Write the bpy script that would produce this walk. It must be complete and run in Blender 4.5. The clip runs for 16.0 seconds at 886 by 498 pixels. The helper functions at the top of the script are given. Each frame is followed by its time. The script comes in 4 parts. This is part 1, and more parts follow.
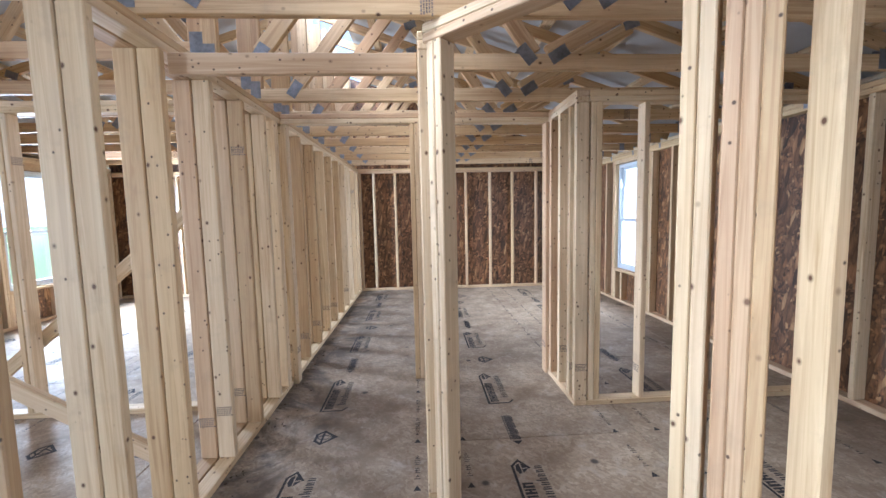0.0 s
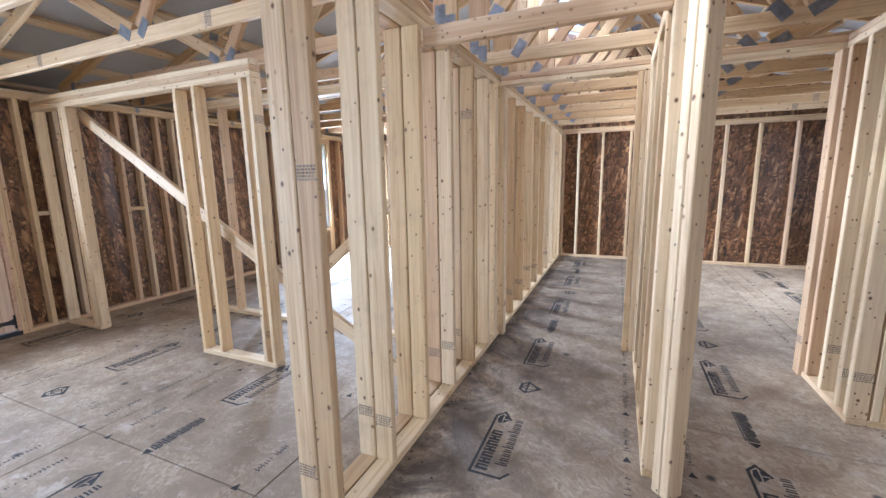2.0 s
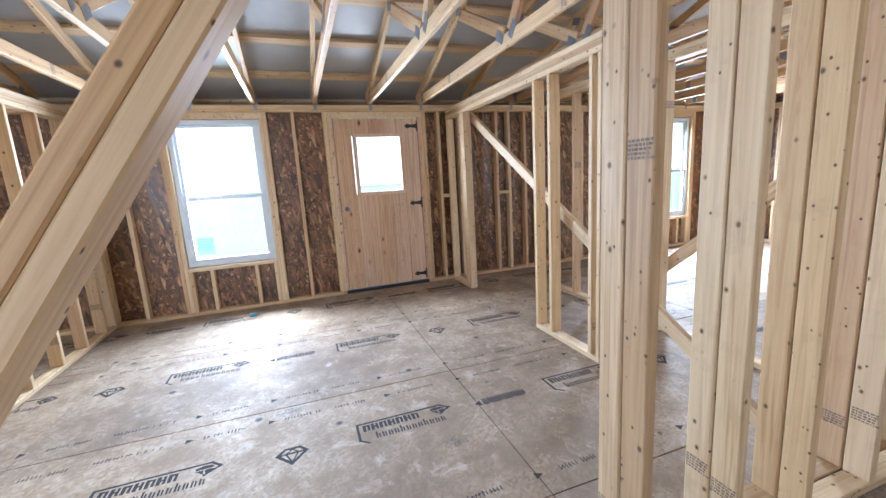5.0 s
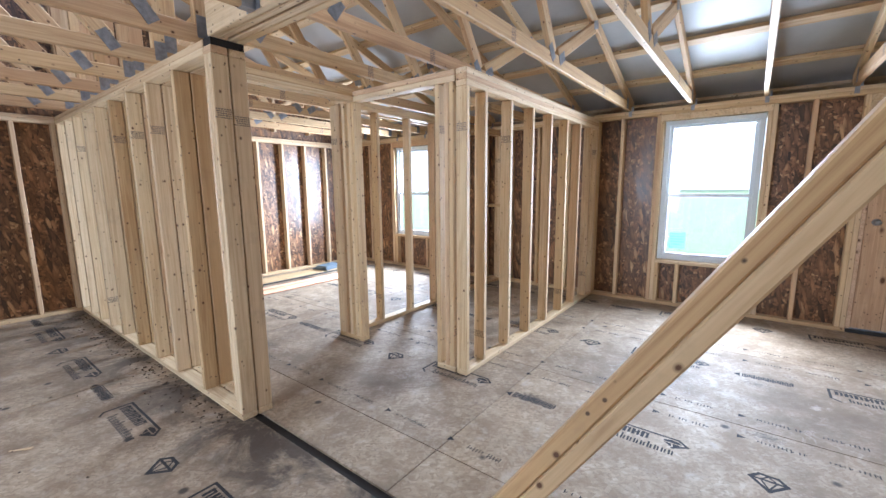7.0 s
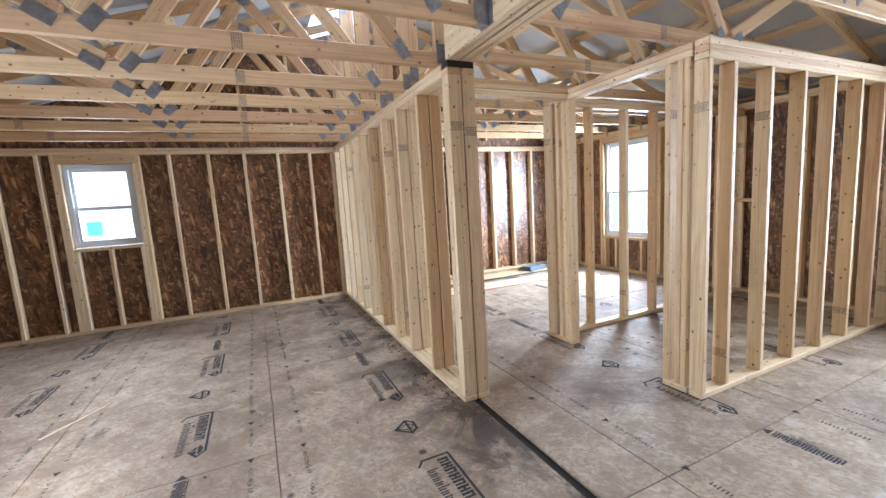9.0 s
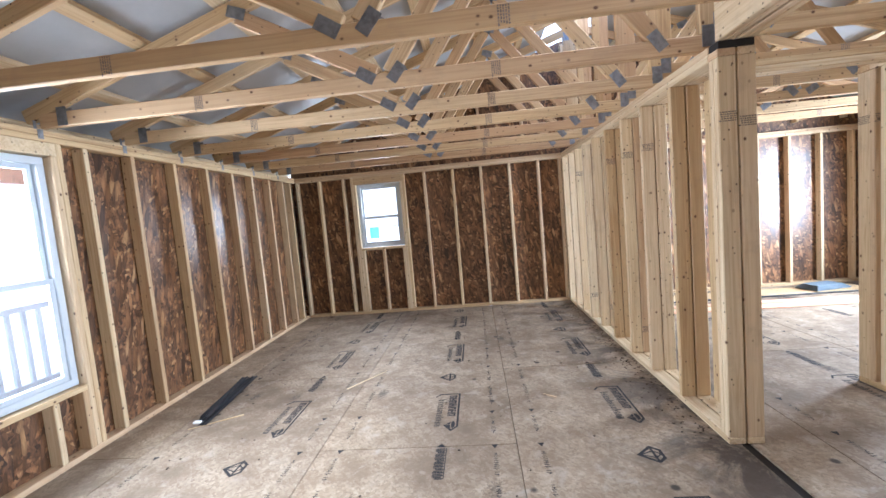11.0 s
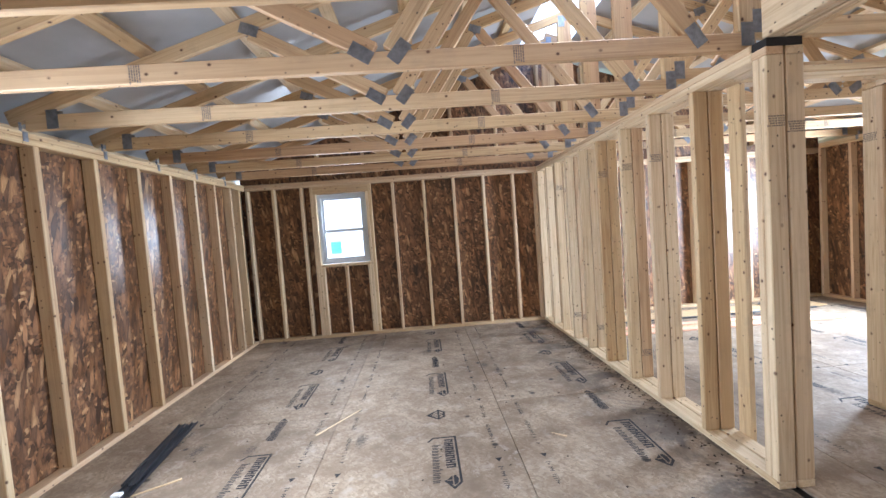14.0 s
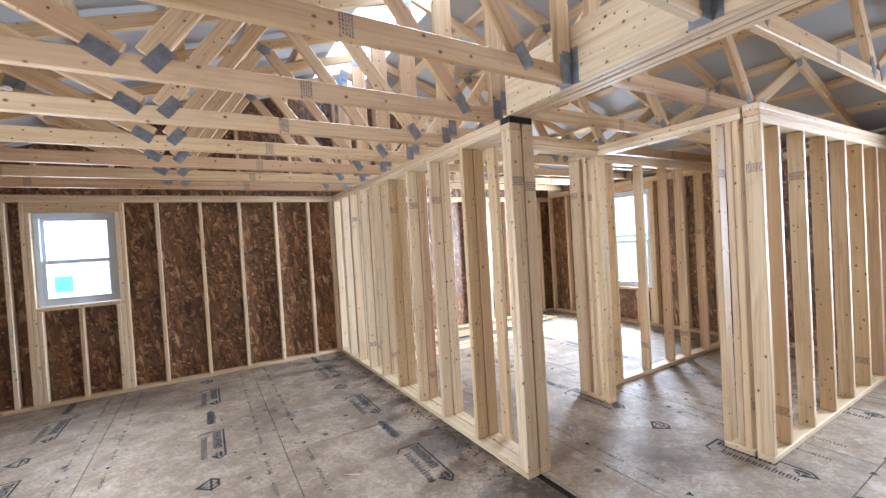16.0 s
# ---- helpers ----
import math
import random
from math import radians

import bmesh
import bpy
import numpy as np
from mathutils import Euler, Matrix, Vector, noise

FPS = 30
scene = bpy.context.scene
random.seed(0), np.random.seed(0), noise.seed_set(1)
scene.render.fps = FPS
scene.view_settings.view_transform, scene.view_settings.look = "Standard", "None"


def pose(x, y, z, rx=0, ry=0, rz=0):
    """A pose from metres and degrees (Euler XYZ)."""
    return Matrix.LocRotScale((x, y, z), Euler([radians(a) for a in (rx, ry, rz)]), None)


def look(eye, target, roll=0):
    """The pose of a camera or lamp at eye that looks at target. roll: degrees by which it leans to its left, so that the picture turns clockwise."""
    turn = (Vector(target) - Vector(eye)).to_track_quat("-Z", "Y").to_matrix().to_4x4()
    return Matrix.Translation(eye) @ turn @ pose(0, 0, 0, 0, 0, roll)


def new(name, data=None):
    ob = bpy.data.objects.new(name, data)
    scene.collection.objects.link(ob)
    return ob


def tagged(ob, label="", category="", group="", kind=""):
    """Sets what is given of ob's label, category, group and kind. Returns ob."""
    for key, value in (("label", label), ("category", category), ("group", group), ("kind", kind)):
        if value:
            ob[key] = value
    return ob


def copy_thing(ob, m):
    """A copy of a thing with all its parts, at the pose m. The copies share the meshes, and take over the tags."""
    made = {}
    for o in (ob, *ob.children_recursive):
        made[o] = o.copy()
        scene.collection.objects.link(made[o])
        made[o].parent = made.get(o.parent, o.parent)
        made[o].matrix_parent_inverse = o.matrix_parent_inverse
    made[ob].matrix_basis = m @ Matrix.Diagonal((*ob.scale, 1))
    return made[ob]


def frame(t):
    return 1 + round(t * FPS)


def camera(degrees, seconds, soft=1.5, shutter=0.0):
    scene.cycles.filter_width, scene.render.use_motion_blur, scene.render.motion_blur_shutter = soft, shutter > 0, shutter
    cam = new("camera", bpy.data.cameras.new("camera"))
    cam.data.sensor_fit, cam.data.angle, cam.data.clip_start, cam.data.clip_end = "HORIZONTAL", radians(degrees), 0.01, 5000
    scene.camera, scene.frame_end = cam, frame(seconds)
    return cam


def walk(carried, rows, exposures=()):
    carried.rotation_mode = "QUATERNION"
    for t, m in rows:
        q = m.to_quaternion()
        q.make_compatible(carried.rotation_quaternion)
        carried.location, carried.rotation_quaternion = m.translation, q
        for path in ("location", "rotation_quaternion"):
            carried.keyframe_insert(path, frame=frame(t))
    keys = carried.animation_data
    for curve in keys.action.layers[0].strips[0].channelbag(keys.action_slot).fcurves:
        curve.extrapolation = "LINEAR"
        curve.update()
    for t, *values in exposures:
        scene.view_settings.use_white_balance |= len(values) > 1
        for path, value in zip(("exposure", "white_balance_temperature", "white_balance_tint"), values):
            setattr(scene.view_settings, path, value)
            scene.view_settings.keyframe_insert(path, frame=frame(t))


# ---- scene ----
cam = camera(95.4, 16.0)
PATH = [
    (0, (-0.053, -0.013, 1.358), (0.058, 1.976, 1.177), -1.2),
    (0.5, (-0.098, -0.032, 1.353), (-0.218, 1.953, 1.142), -1.0),
    (1, (-0.154, -0.05, 1.338), (-0.531, 1.894, 1.056), -0.7),
    (1.5, (-0.197, -0.077, 1.344), (-0.872, 1.783, 1.05), -0.9),
    (2, (-0.201, -0.054, 1.331), (-0.987, 1.754, 0.996), -1.0),
    (2.5, (-0.199, -0.043, 1.33), (-1.092, 1.712, 0.983), -1.3),
    (3, (-0.216, -0.037, 1.326), (-1.265, 1.629, 0.973), -2.0),
    (3.2, (-0.243, -0.013, 1.324), (-1.337, 1.624, 0.973), -2.1),
    (5.3, (-0.326, 0.18, 1.323), (-2.272, 0.467, 0.964), -3.6),
    (5.5, (-0.3, 0.172, 1.328), (-2.266, 0.192, 0.963), -3.7),
    (6, (-0.23, 0.044, 1.345), (-2.111, -0.535, 0.989), -3.1),
    (6.5, (-0.149, -0.096, 1.366), (-1.862, -1.07, 1.025), -1.4),
    (7, (-0.082, -0.164, 1.356), (-1.649, -1.369, 1.053), -0.5),
    (7.5, (-0.034, -0.222, 1.341), (-1.475, -1.576, 1.04), -0.5),
    (8, (0.001, -0.258, 1.336), (-1.287, -1.758, 1.033), -1.2),
    (8.5, (0.02, -0.257, 1.338), (-1.059, -1.915, 1.045), -2.3),
    (9, (0.012, -0.232, 1.335), (-0.817, -2.034, 1.081), -3.5),
    (9.5, (0.006, -0.207, 1.335), (-0.537, -2.122, 1.141), -4.3),
    (10, (0.003, -0.204, 1.346), (-0.249, -2.184, 1.22), -4.5),
    (10.2, (0.03, -0.211, 1.371), (-0.118, -2.201, 1.237), -4.5),
    (12.3, (0.387, -0.244, 1.356), (0.918, -2.163, 1.169), -5.4),
    (12.5, (0.417, -0.277, 1.352), (0.985, -2.185, 1.161), -5.3),
    (13, (0.452, -0.489, 1.356), (0.978, -2.412, 1.192), -4.7),
    (13.5, (0.475, -0.613, 1.366), (0.722, -2.594, 1.246), -4.5),
    (14, (0.514, -0.644, 1.372), (0.42, -2.639, 1.271), -4.2),
    (14.5, (0.523, -0.657, 1.384), (0.118, -2.613, 1.29), -4.6),
    (15, (0.508, -0.658, 1.39), (-0.142, -2.547, 1.286), -4.7),
    (15.5, (0.477, -0.644, 1.398), (-0.351, -2.461, 1.295), -5.1),
    (16, (0.453, -0.649, 1.429), (-0.567, -2.369, 1.39), -3.4),
]
walk(cam, [(t, look(eye, target, roll)) for t, eye, target, roll in PATH], exposures=[(0, 2.42, 5050, 10), (2, 2.66, 5000, 10), (3.2, 2.85, 5000, 10), (5.3, 2.54, 5150, 10), (7.5, 2.3, 5250, 10), (10.2, 2.56, 5300, 10), (12.3, 2.42, 5200, 10), (13.5, 2.5, 5250, 10), (16, 2.62, 5200, 10)])

# ---- world and light ----
world = bpy.data.worlds.new("sky")
scene.world = world
world.use_nodes = True
wn = world.node_tree
wn.nodes.clear()
sky = wn.nodes.new("ShaderNodeTexSky")
sky.sky_type = "NISHITA"
sky.sun_disc = False
sky.sun_elevation = radians(49)
sky.sun_rotation = radians(-119)
sky.air_density, sky.dust_density, sky.ozone_density = 1.0, 2.0, 0.6
bg = wn.nodes.new("ShaderNodeBackground")
bg.inputs["Strength"].default_value = 0.14
wo = wn.nodes.new("ShaderNodeOutputWorld")
wn.links.new(sky.outputs[0], bg.inputs[0])
wn.links.new(bg.outputs[0], wo.inputs[0])
sun = new("sun", bpy.data.lights.new("sun", "SUN"))
sun.data.energy, sun.data.angle, sun.data.color = 1.5, radians(20), (1.0, 0.95, 0.88)
sun.matrix_world = look((-9, -5, 12), (0, 0, 0))

# sky light that enters by the windows: centre, size across and up, watts, tilt, turn
for lname, place, sx, sy, power, tilt, turn in (
        ("east_sky", (3.05, -2.215, 1.24), 0.72, 1.30, 16.0, 82, 90), ("north_east_sky", (3.05, 5.41, 1.26), 0.72, 1.30, 9.0, 73, 90),
        ("south_sky", (1.58, -6.37, 1.48), 0.50, 0.80, 5.0, 78, 0), ("west_sky", (-5.37, -0.57, 1.30), 0.76, 1.34, 27.0, 85, -90),
        ("south_west_sky", (-5.37, -4.65, 1.30), 0.80, 1.30, 50.0, 80, -102), ("north_west_sky", (-5.37, 5.67, 1.26), 0.72, 1.30, 70.0, 75, -90),
        ("ridge_sky", (-1.19, 0.6, 3.64), 0.60, 11.4, 17.0, 0, 0),
        ("door_sky", (-5.30, 1.135, 1.52), 0.46, 0.56, 6.0, 86, -90)):
    lamp = new(lname, bpy.data.lights.new(lname, "AREA"))
    lamp.data.shape, lamp.data.size, lamp.data.size_y = "RECTANGLE", sx, sy
    lamp.data.energy, lamp.data.color = power, (0.94, 0.972, 1.0) if "west" in lname else (1.0, 0.99, 0.975)
    lamp.data.spread = radians(150 if lname == "ridge_sky" else 135)
    lamp.matrix_world = pose(*place, tilt, 0, turn)

# ---- materials ----


def mat(name, rough=0.6, metal=0.0):
    m = bpy.data.materials.new(name)
    m.use_nodes = True
    nt = m.node_tree
    p = nt.nodes["Principled BSDF"]
    p.inputs["Roughness"].default_value = rough
    p.inputs["Metallic"].default_value = metal
    return m, nt, p


def node(nt, kind, **values):
    n = nt.nodes.new(kind)
    for k, v in values.items():
        n.inputs[k].default_value = v
    return n


def ramp(nt, fac, *stops):
    r = nt.nodes.new("ShaderNodeValToRGB")
    e = r.color_ramp.elements
    while len(e) < len(stops):
        e.new(0.5)
    for el, (pos, col) in zip(e, stops):
        el.position = pos
        el.color = (*col, 1) if len(col) == 3 else col
    nt.links.new(fac, r.inputs[0])
    return r.outputs[0]


def mix(nt, fac, a, b, mode="MIX"):
    n = nt.nodes.new("ShaderNodeMix")
    n.data_type, n.blend_type = "RGBA", mode
    for sock, v in ((n.inputs[0], fac), (n.inputs[6], a), (n.inputs[7], b)):
        if isinstance(v, bpy.types.NodeSocket):
            nt.links.new(v, sock)
        elif isinstance(v, (int, float)):
            sock.default_value = v
        else:
            sock.default_value = (*v, 1)
    return n.outputs[2]


def local_coords(nt, scale, jitter=7.0, turn=(0, 0, 0)):
    """Object coordinates, shifted by the object's own random number."""
    tc = nt.nodes.new("ShaderNodeTexCoord")
    oi = nt.nodes.new("ShaderNodeObjectInfo")
    mu = nt.nodes.new("ShaderNodeMath")
    mu.operation = "MULTIPLY"
    mu.inputs[1].default_value = jitter
    nt.links.new(oi.outputs["Random"], mu.inputs[0])
    ad = nt.nodes.new("ShaderNodeVectorMath")
    ad.operation = "ADD"
    nt.links.new(tc.outputs["Object"], ad.inputs[0])
    nt.links.new(mu.outputs[0], ad.inputs[1])
    mp = nt.nodes.new("ShaderNodeMapping")
    mp.inputs["Scale"].default_value = scale
    mp.inputs["Rotation"].default_value = turn
    nt.links.new(ad.outputs[0], mp.inputs[0])
    return mp.outputs[0], oi.outputs["Random"]


def noise_of(nt, vec, scale, detail=3.0, rough=0.55, dist=0.0):
    n = node(nt, "ShaderNodeTexNoise", Scale=scale, Detail=detail, Roughness=rough, Distortion=dist)
    nt.links.new(vec, n.inputs["Vector"])
    return n.outputs["Fac"]


def bump(nt, p, height, strength, distance):
    b = node(nt, "ShaderNodeBump", Strength=strength, Distance=distance)
    nt.links.new(height, b.inputs["Height"])
    nt.links.new(b.outputs[0], p.inputs["Normal"])


def pine(name, light, dark, tint, knots=(14, 18, 18)):
    """Sawn softwood: the grain runs along the piece's own x axis."""
    m, nt, p = mat(name, 0.62)
    v, rnd = local_coords(nt, (0.9, 27, 27))
    grain = noise_of(nt, v, 1.6, 4.0, 0.6, 1.2)
    v2, _ = local_coords(nt, (0.35, 5, 5))
    broad = noise_of(nt, v2, 1.0, 2.0)
    col = ramp(nt, grain, (0.36, light), (0.52, [0.55 * a + 0.45 * b for a, b in zip(light, dark)]), (0.66, dark))
    col = mix(nt, ramp(nt, broad, (0.35, (0, 0, 0)), (0.7, (0.55, 0.55, 0.55))), col, tint)
    each = ramp(nt, rnd, (0.0, (0.90, 0.76, 0.67)), (0.28, (1.05, 1.0, 0.94)), (0.6, (1.12, 1.10, 1.04)), (0.8, (1.0, 0.90, 0.73)), (1.0, (0.80, 0.69, 0.57)))
    col = mix(nt, 1.0, col, each, "MULTIPLY")
    if knots:
        vk, _ = local_coords(nt, knots, 13.0)
        vo = node(nt, "ShaderNodeTexVoronoi", Scale=1.0, Randomness=1.0)
        nt.links.new(vk, vo.inputs["Vector"])
        sep = nt.nodes.new("ShaderNodeSeparateColor")
        nt.links.new(vo.outputs["Color"], sep.inputs[0])
        gate = ramp(nt, sep.outputs[0], (0.55, (0, 0, 0)), (0.57, (1, 1, 1)))
        spot = ramp(nt, vo.outputs["Distance"], (0.08, (1, 1, 1)), (0.125, (0.45, 0.45, 0.45)), (0.19, (0, 0, 0)))
        col = mix(nt, mix(nt, 1.0, spot, gate, "MULTIPLY"), col, (0.105, 0.046, 0.020))
        # small nail heads and dark pin knots
        vn, _ = local_coords(nt, (21, 25, 25), 29.0)
        vo2 = node(nt, "ShaderNodeTexVoronoi", Scale=1.0, Randomness=1.0)
        nt.links.new(vn, vo2.inputs["Vector"])
        sep2 = nt.nodes.new("ShaderNodeSeparateColor")
        nt.links.new(vo2.outputs["Color"], sep2.inputs[0])
        gate2 = ramp(nt, sep2.outputs[1], (0.55, (0, 0, 0)), (0.56, (1, 1, 1)))
        spot2 = ramp(nt, vo2.outputs["Distance"], (0.08, (0.95, 0.95, 0.95)), (0.15, (0, 0, 0)))
        col = mix(nt, mix(nt, 1.0, spot2, gate2, "MULTIPLY"), col, (0.07, 0.04, 0.022))
    vd, _ = local_coords(nt, (3, 3, 3), 3.0)
    dirt = noise_of(nt, vd, 2.2, 5.0, 0.65)
    col = mix(nt, ramp(nt, dirt, (0.55, (0, 0, 0)), (0.8, (0.4, 0.4, 0.4))), col, (0.30, 0.22, 0.15))
    nt.links.new(col, p.inputs["Base Color"])
    bump(nt, p, grain, 0.25, 0.002)
    return m


def strand_board(name, dark, mid, light, rough=0.55, size=1.0):
    """Oriented strand board: layers of long thin flakes at different turns, each flake with its own shade."""
    m, nt, p = mat(name, rough)
    col = hsum = None
    for k, (turn, sx, sy) in enumerate(((0.22, 56, 8.5), (0.95, 50, 8.0), (-0.75, 60, 9.5), (-0.18, 46, 7.0))):
        tc0, _ = local_coords(nt, (1, 1, 1), 5.0 + k, (turn, turn, 0))
        mp = nt.nodes.new("ShaderNodeMapping")
        mp.inputs["Scale"].default_value = (sx * size, sx * size, sy * size)
        nt.links.new(tc0, mp.inputs[0])
        warp = node(nt, "ShaderNodeTexNoise", Scale=0.5, Detail=3.0)
        nt.links.new(mp.outputs[0], warp.inputs["Vector"])
        add = nt.nodes.new("ShaderNodeVectorMath")
        add.operation = "ADD"
        nt.links.new(mp.outputs[0], add.inputs[0])
        nt.links.new(warp.outputs["Color"], add.inputs[1])
        vo = node(nt, "ShaderNodeTexVoronoi", Scale=1.0, Randomness=1.0)
        nt.links.new(add.outputs[0], vo.inputs["Vector"])
        sep = nt.nodes.new("ShaderNodeSeparateColor")
        nt.links.new(vo.outputs["Color"], sep.inputs[0])
        c = ramp(nt, sep.outputs[0], (0.0, dark), (0.30, [0.72 * a for a in mid]), (0.62, mid), (0.86, [1.55 * a for a in mid]), (1.0, light))
        # crevice shade painted into the rim, where one flake dips under the next
        c = mix(nt, 1.0, c, ramp(nt, vo.outputs["Distance"], (0.30, (1.08, 1.08, 1.08)), (0.72, (0.62, 0.58, 0.55))), "MULTIPLY")
        if col is None:
            col, hsum = c, sep.outputs[1]
        else:
            pick = ramp(nt, sep.outputs[2], (0.56, (0, 0, 0)), (0.60, (1, 1, 1)))
            col = mix(nt, pick, col, c)
            hsum = mix(nt, pick, hsum, sep.outputs[1])
    v, _ = local_coords(nt, (1, 1, 1), 9.0)
    blot = noise_of(nt, v, 1.7, 4.0, 0.6)
    fibre, _ = local_coords(nt, (190, 190, 22), 9.0)
    col = mix(nt, 1.0, col, ramp(nt, noise_of(nt, fibre, 1.0, 3.0, 0.6), (0.3, (0.66, 0.64, 0.62)), (0.62, (1.14, 1.14, 1.14))), "MULTIPLY")
    col = mix(nt, 1.0, col, ramp(nt, blot, (0.3, (0.76, 0.72, 0.68)), (0.7, (1.1, 1.08, 1.05))), "MULTIPLY")
    nt.links.new(col, p.inputs["Base Color"])
    nt.links.new(ramp(nt, hsum, (0.2, (rough * 0.75,) * 3), (0.9, (rough * 1.5,) * 3)), p.inputs["Roughness"])
    p.inputs["Coat Weight"].default_value = 0.25
    p.inputs["Coat Roughness"].default_value = 0.28
    bump(nt, p, hsum, 0.45, 0.004)
    return m


def plain(name, col, rough=0.5, metal=0.0, vary=0.12, scale=6.0, relief=0.1):
    m, nt, p = mat(name, rough, metal)
    v, _ = local_coords(nt, (1, 1, 1))
    f = noise_of(nt, v, scale, 5.0, 0.65)
    c = ramp(nt, f, (0.3, [a * (1 - vary) for a in col]), (0.7, [min(1, a * (1 + vary)) for a in col]))
    nt.links.new(c, p.inputs["Base Color"])
    rr = ramp(nt, f, (0.3, (rough * 0.85,) * 3), (0.7, (min(1, rough * 1.15),) * 3))
    nt.links.new(rr, p.inputs["Roughness"])
    if relief:
        bump(nt, p, f, relief, 0.003)
    return m


def subfloor(name):
    """Sanded subfloor board: pale strands, grey trodden dirt, darker water stains."""
    m, nt, p = mat(name, 0.42)
    geo = nt.nodes.new("ShaderNodeNewGeometry")
    pos = geo.outputs["Position"]
    big = noise_of(nt, pos, 0.75, 5.0, 0.6, 0.6)
    midn = noise_of(nt, pos, 4.5, 6.0, 0.68)
    fine = noise_of(nt, pos, 52, 5.0, 0.75)
    _, rnd = local_coords(nt, (1, 1, 1), 5.0)
    col = None
    for k, (turn, sx, sy) in enumerate(((0.3, 74, 30), (1.25, 66, 27), (-0.7, 80, 34))):
        v0, _ = local_coords(nt, (1, 1, 1), 5.0 + k, (0, 0, turn))
        mp = nt.nodes.new("ShaderNodeMapping")
        mp.inputs["Scale"].default_value = (sx, sy, sy)
        nt.links.new(v0, mp.inputs[0])
        warp = node(nt, "ShaderNodeTexNoise", Scale=0.5, Detail=3.0)
        nt.links.new(mp.outputs[0], warp.inputs["Vector"])
        add = nt.nodes.new("ShaderNodeVectorMath")
        add.operation = "ADD"
        nt.links.new(mp.outputs[0], add.inputs[0])
        nt.links.new(warp.outputs["Color"], add.inputs[1])
        vo = node(nt, "ShaderNodeTexVoronoi", Scale=1.0, Randomness=1.0)
        nt.links.new(add.outputs[0], vo.inputs["Vector"])
        sep = nt.nodes.new("ShaderNodeSeparateColor")
        nt.links.new(vo.outputs["Color"], sep.inputs[0])
        c = ramp(nt, sep.outputs[0], (0.0, (0.270, 0.205, 0.138)), (0.5, (0.345, 0.271, 0.190)), (1.0, (0.43, 0.352, 0.262)))
        col = c if col is None else mix(nt, ramp(nt, sep.outputs[2], (0.5, (0, 0, 0)), (0.55, (1, 1, 1))), col, c)
    col = mix(nt, ramp(nt, midn, (0.42, (0, 0, 0)), (0.62, (0.85, 0.85, 0.85))), col, (0.222, 0.166, 0.112))
    col = mix(nt, ramp(nt, big, (0.46, (0, 0, 0)), (0.66, (0.75, 0.75, 0.75))), col, (0.138, 0.098, 0.063))
    col = mix(nt, ramp(nt, fine, (0.54, (0, 0, 0)), (0.74, (0.5, 0.5, 0.5))), col, (0.11, 0.088, 0.068))
    worn = noise_of(nt, pos, 6.5, 6.0, 0.72, 0.5)
    col = mix(nt, ramp(nt, worn, (0.56, (0, 0, 0)), (0.68, (0.7, 0.7, 0.7))), col, (0.40, 0.345, 0.285))
    smear = node(nt, "ShaderNodeTexVoronoi", Scale=2.3, Randomness=1.0)
    sv = nt.nodes.new("ShaderNodeMapping")
    sv.inputs["Scale"].default_value = (1.0, 0.55, 1.0)
    sv.inputs["Rotation"].default_value = (0, 0, 0.6)
    nt.links.new(pos, sv.inputs[0])
    nt.links.new(sv.outputs[0], smear.inputs["Vector"])
    ragged = mix(nt, 0.35, smear.outputs["Distance"], fine)
    col = mix(nt, ramp(nt, ragged, (0.20, (0.75, 0.75, 0.75)), (0.255, (0, 0, 0))), col, (0.060, 0.046, 0.036))
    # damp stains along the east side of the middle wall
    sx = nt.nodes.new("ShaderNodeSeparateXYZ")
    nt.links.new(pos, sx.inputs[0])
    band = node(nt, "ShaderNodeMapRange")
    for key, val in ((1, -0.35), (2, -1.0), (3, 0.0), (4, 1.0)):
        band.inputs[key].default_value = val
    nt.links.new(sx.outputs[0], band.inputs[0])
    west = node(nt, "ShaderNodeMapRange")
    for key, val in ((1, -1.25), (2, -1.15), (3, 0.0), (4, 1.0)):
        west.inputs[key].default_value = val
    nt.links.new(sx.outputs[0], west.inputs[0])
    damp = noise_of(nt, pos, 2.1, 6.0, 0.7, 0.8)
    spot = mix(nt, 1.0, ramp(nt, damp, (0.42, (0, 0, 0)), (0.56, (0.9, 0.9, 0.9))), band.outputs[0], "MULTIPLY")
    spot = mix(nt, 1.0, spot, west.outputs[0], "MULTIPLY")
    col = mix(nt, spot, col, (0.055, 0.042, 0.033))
    scuff = node(nt, "ShaderNodeTexVoronoi", Scale=3.1, Randomness=1.0)
    nt.links.new(pos, scuff.inputs["Vector"])
    col = mix(nt, ramp(nt, scuff.outputs["Distance"], (0.045, (0.9, 0.9, 0.9)), (0.085, (0, 0, 0))), col, (0.035, 0.03, 0.026))
    col = mix(nt, 1.0, col, ramp(nt, rnd, (0, (0.92, 0.92, 0.93)), (1, (1.05, 1.03, 1.0))), "MULTIPLY")
    nt.links.new(col, p.inputs["Base Color"])
    nt.links.new(ramp(nt, midn, (0.3, (0.6,) * 3), (0.7, (0.8,) * 3)), p.inputs["Roughness"])
    p.inputs["Specular IOR Level"].default_value = 0.35
    bump(nt, p, mix(nt, 0.5, midn, fine), 0.30, 0.004)
    return m


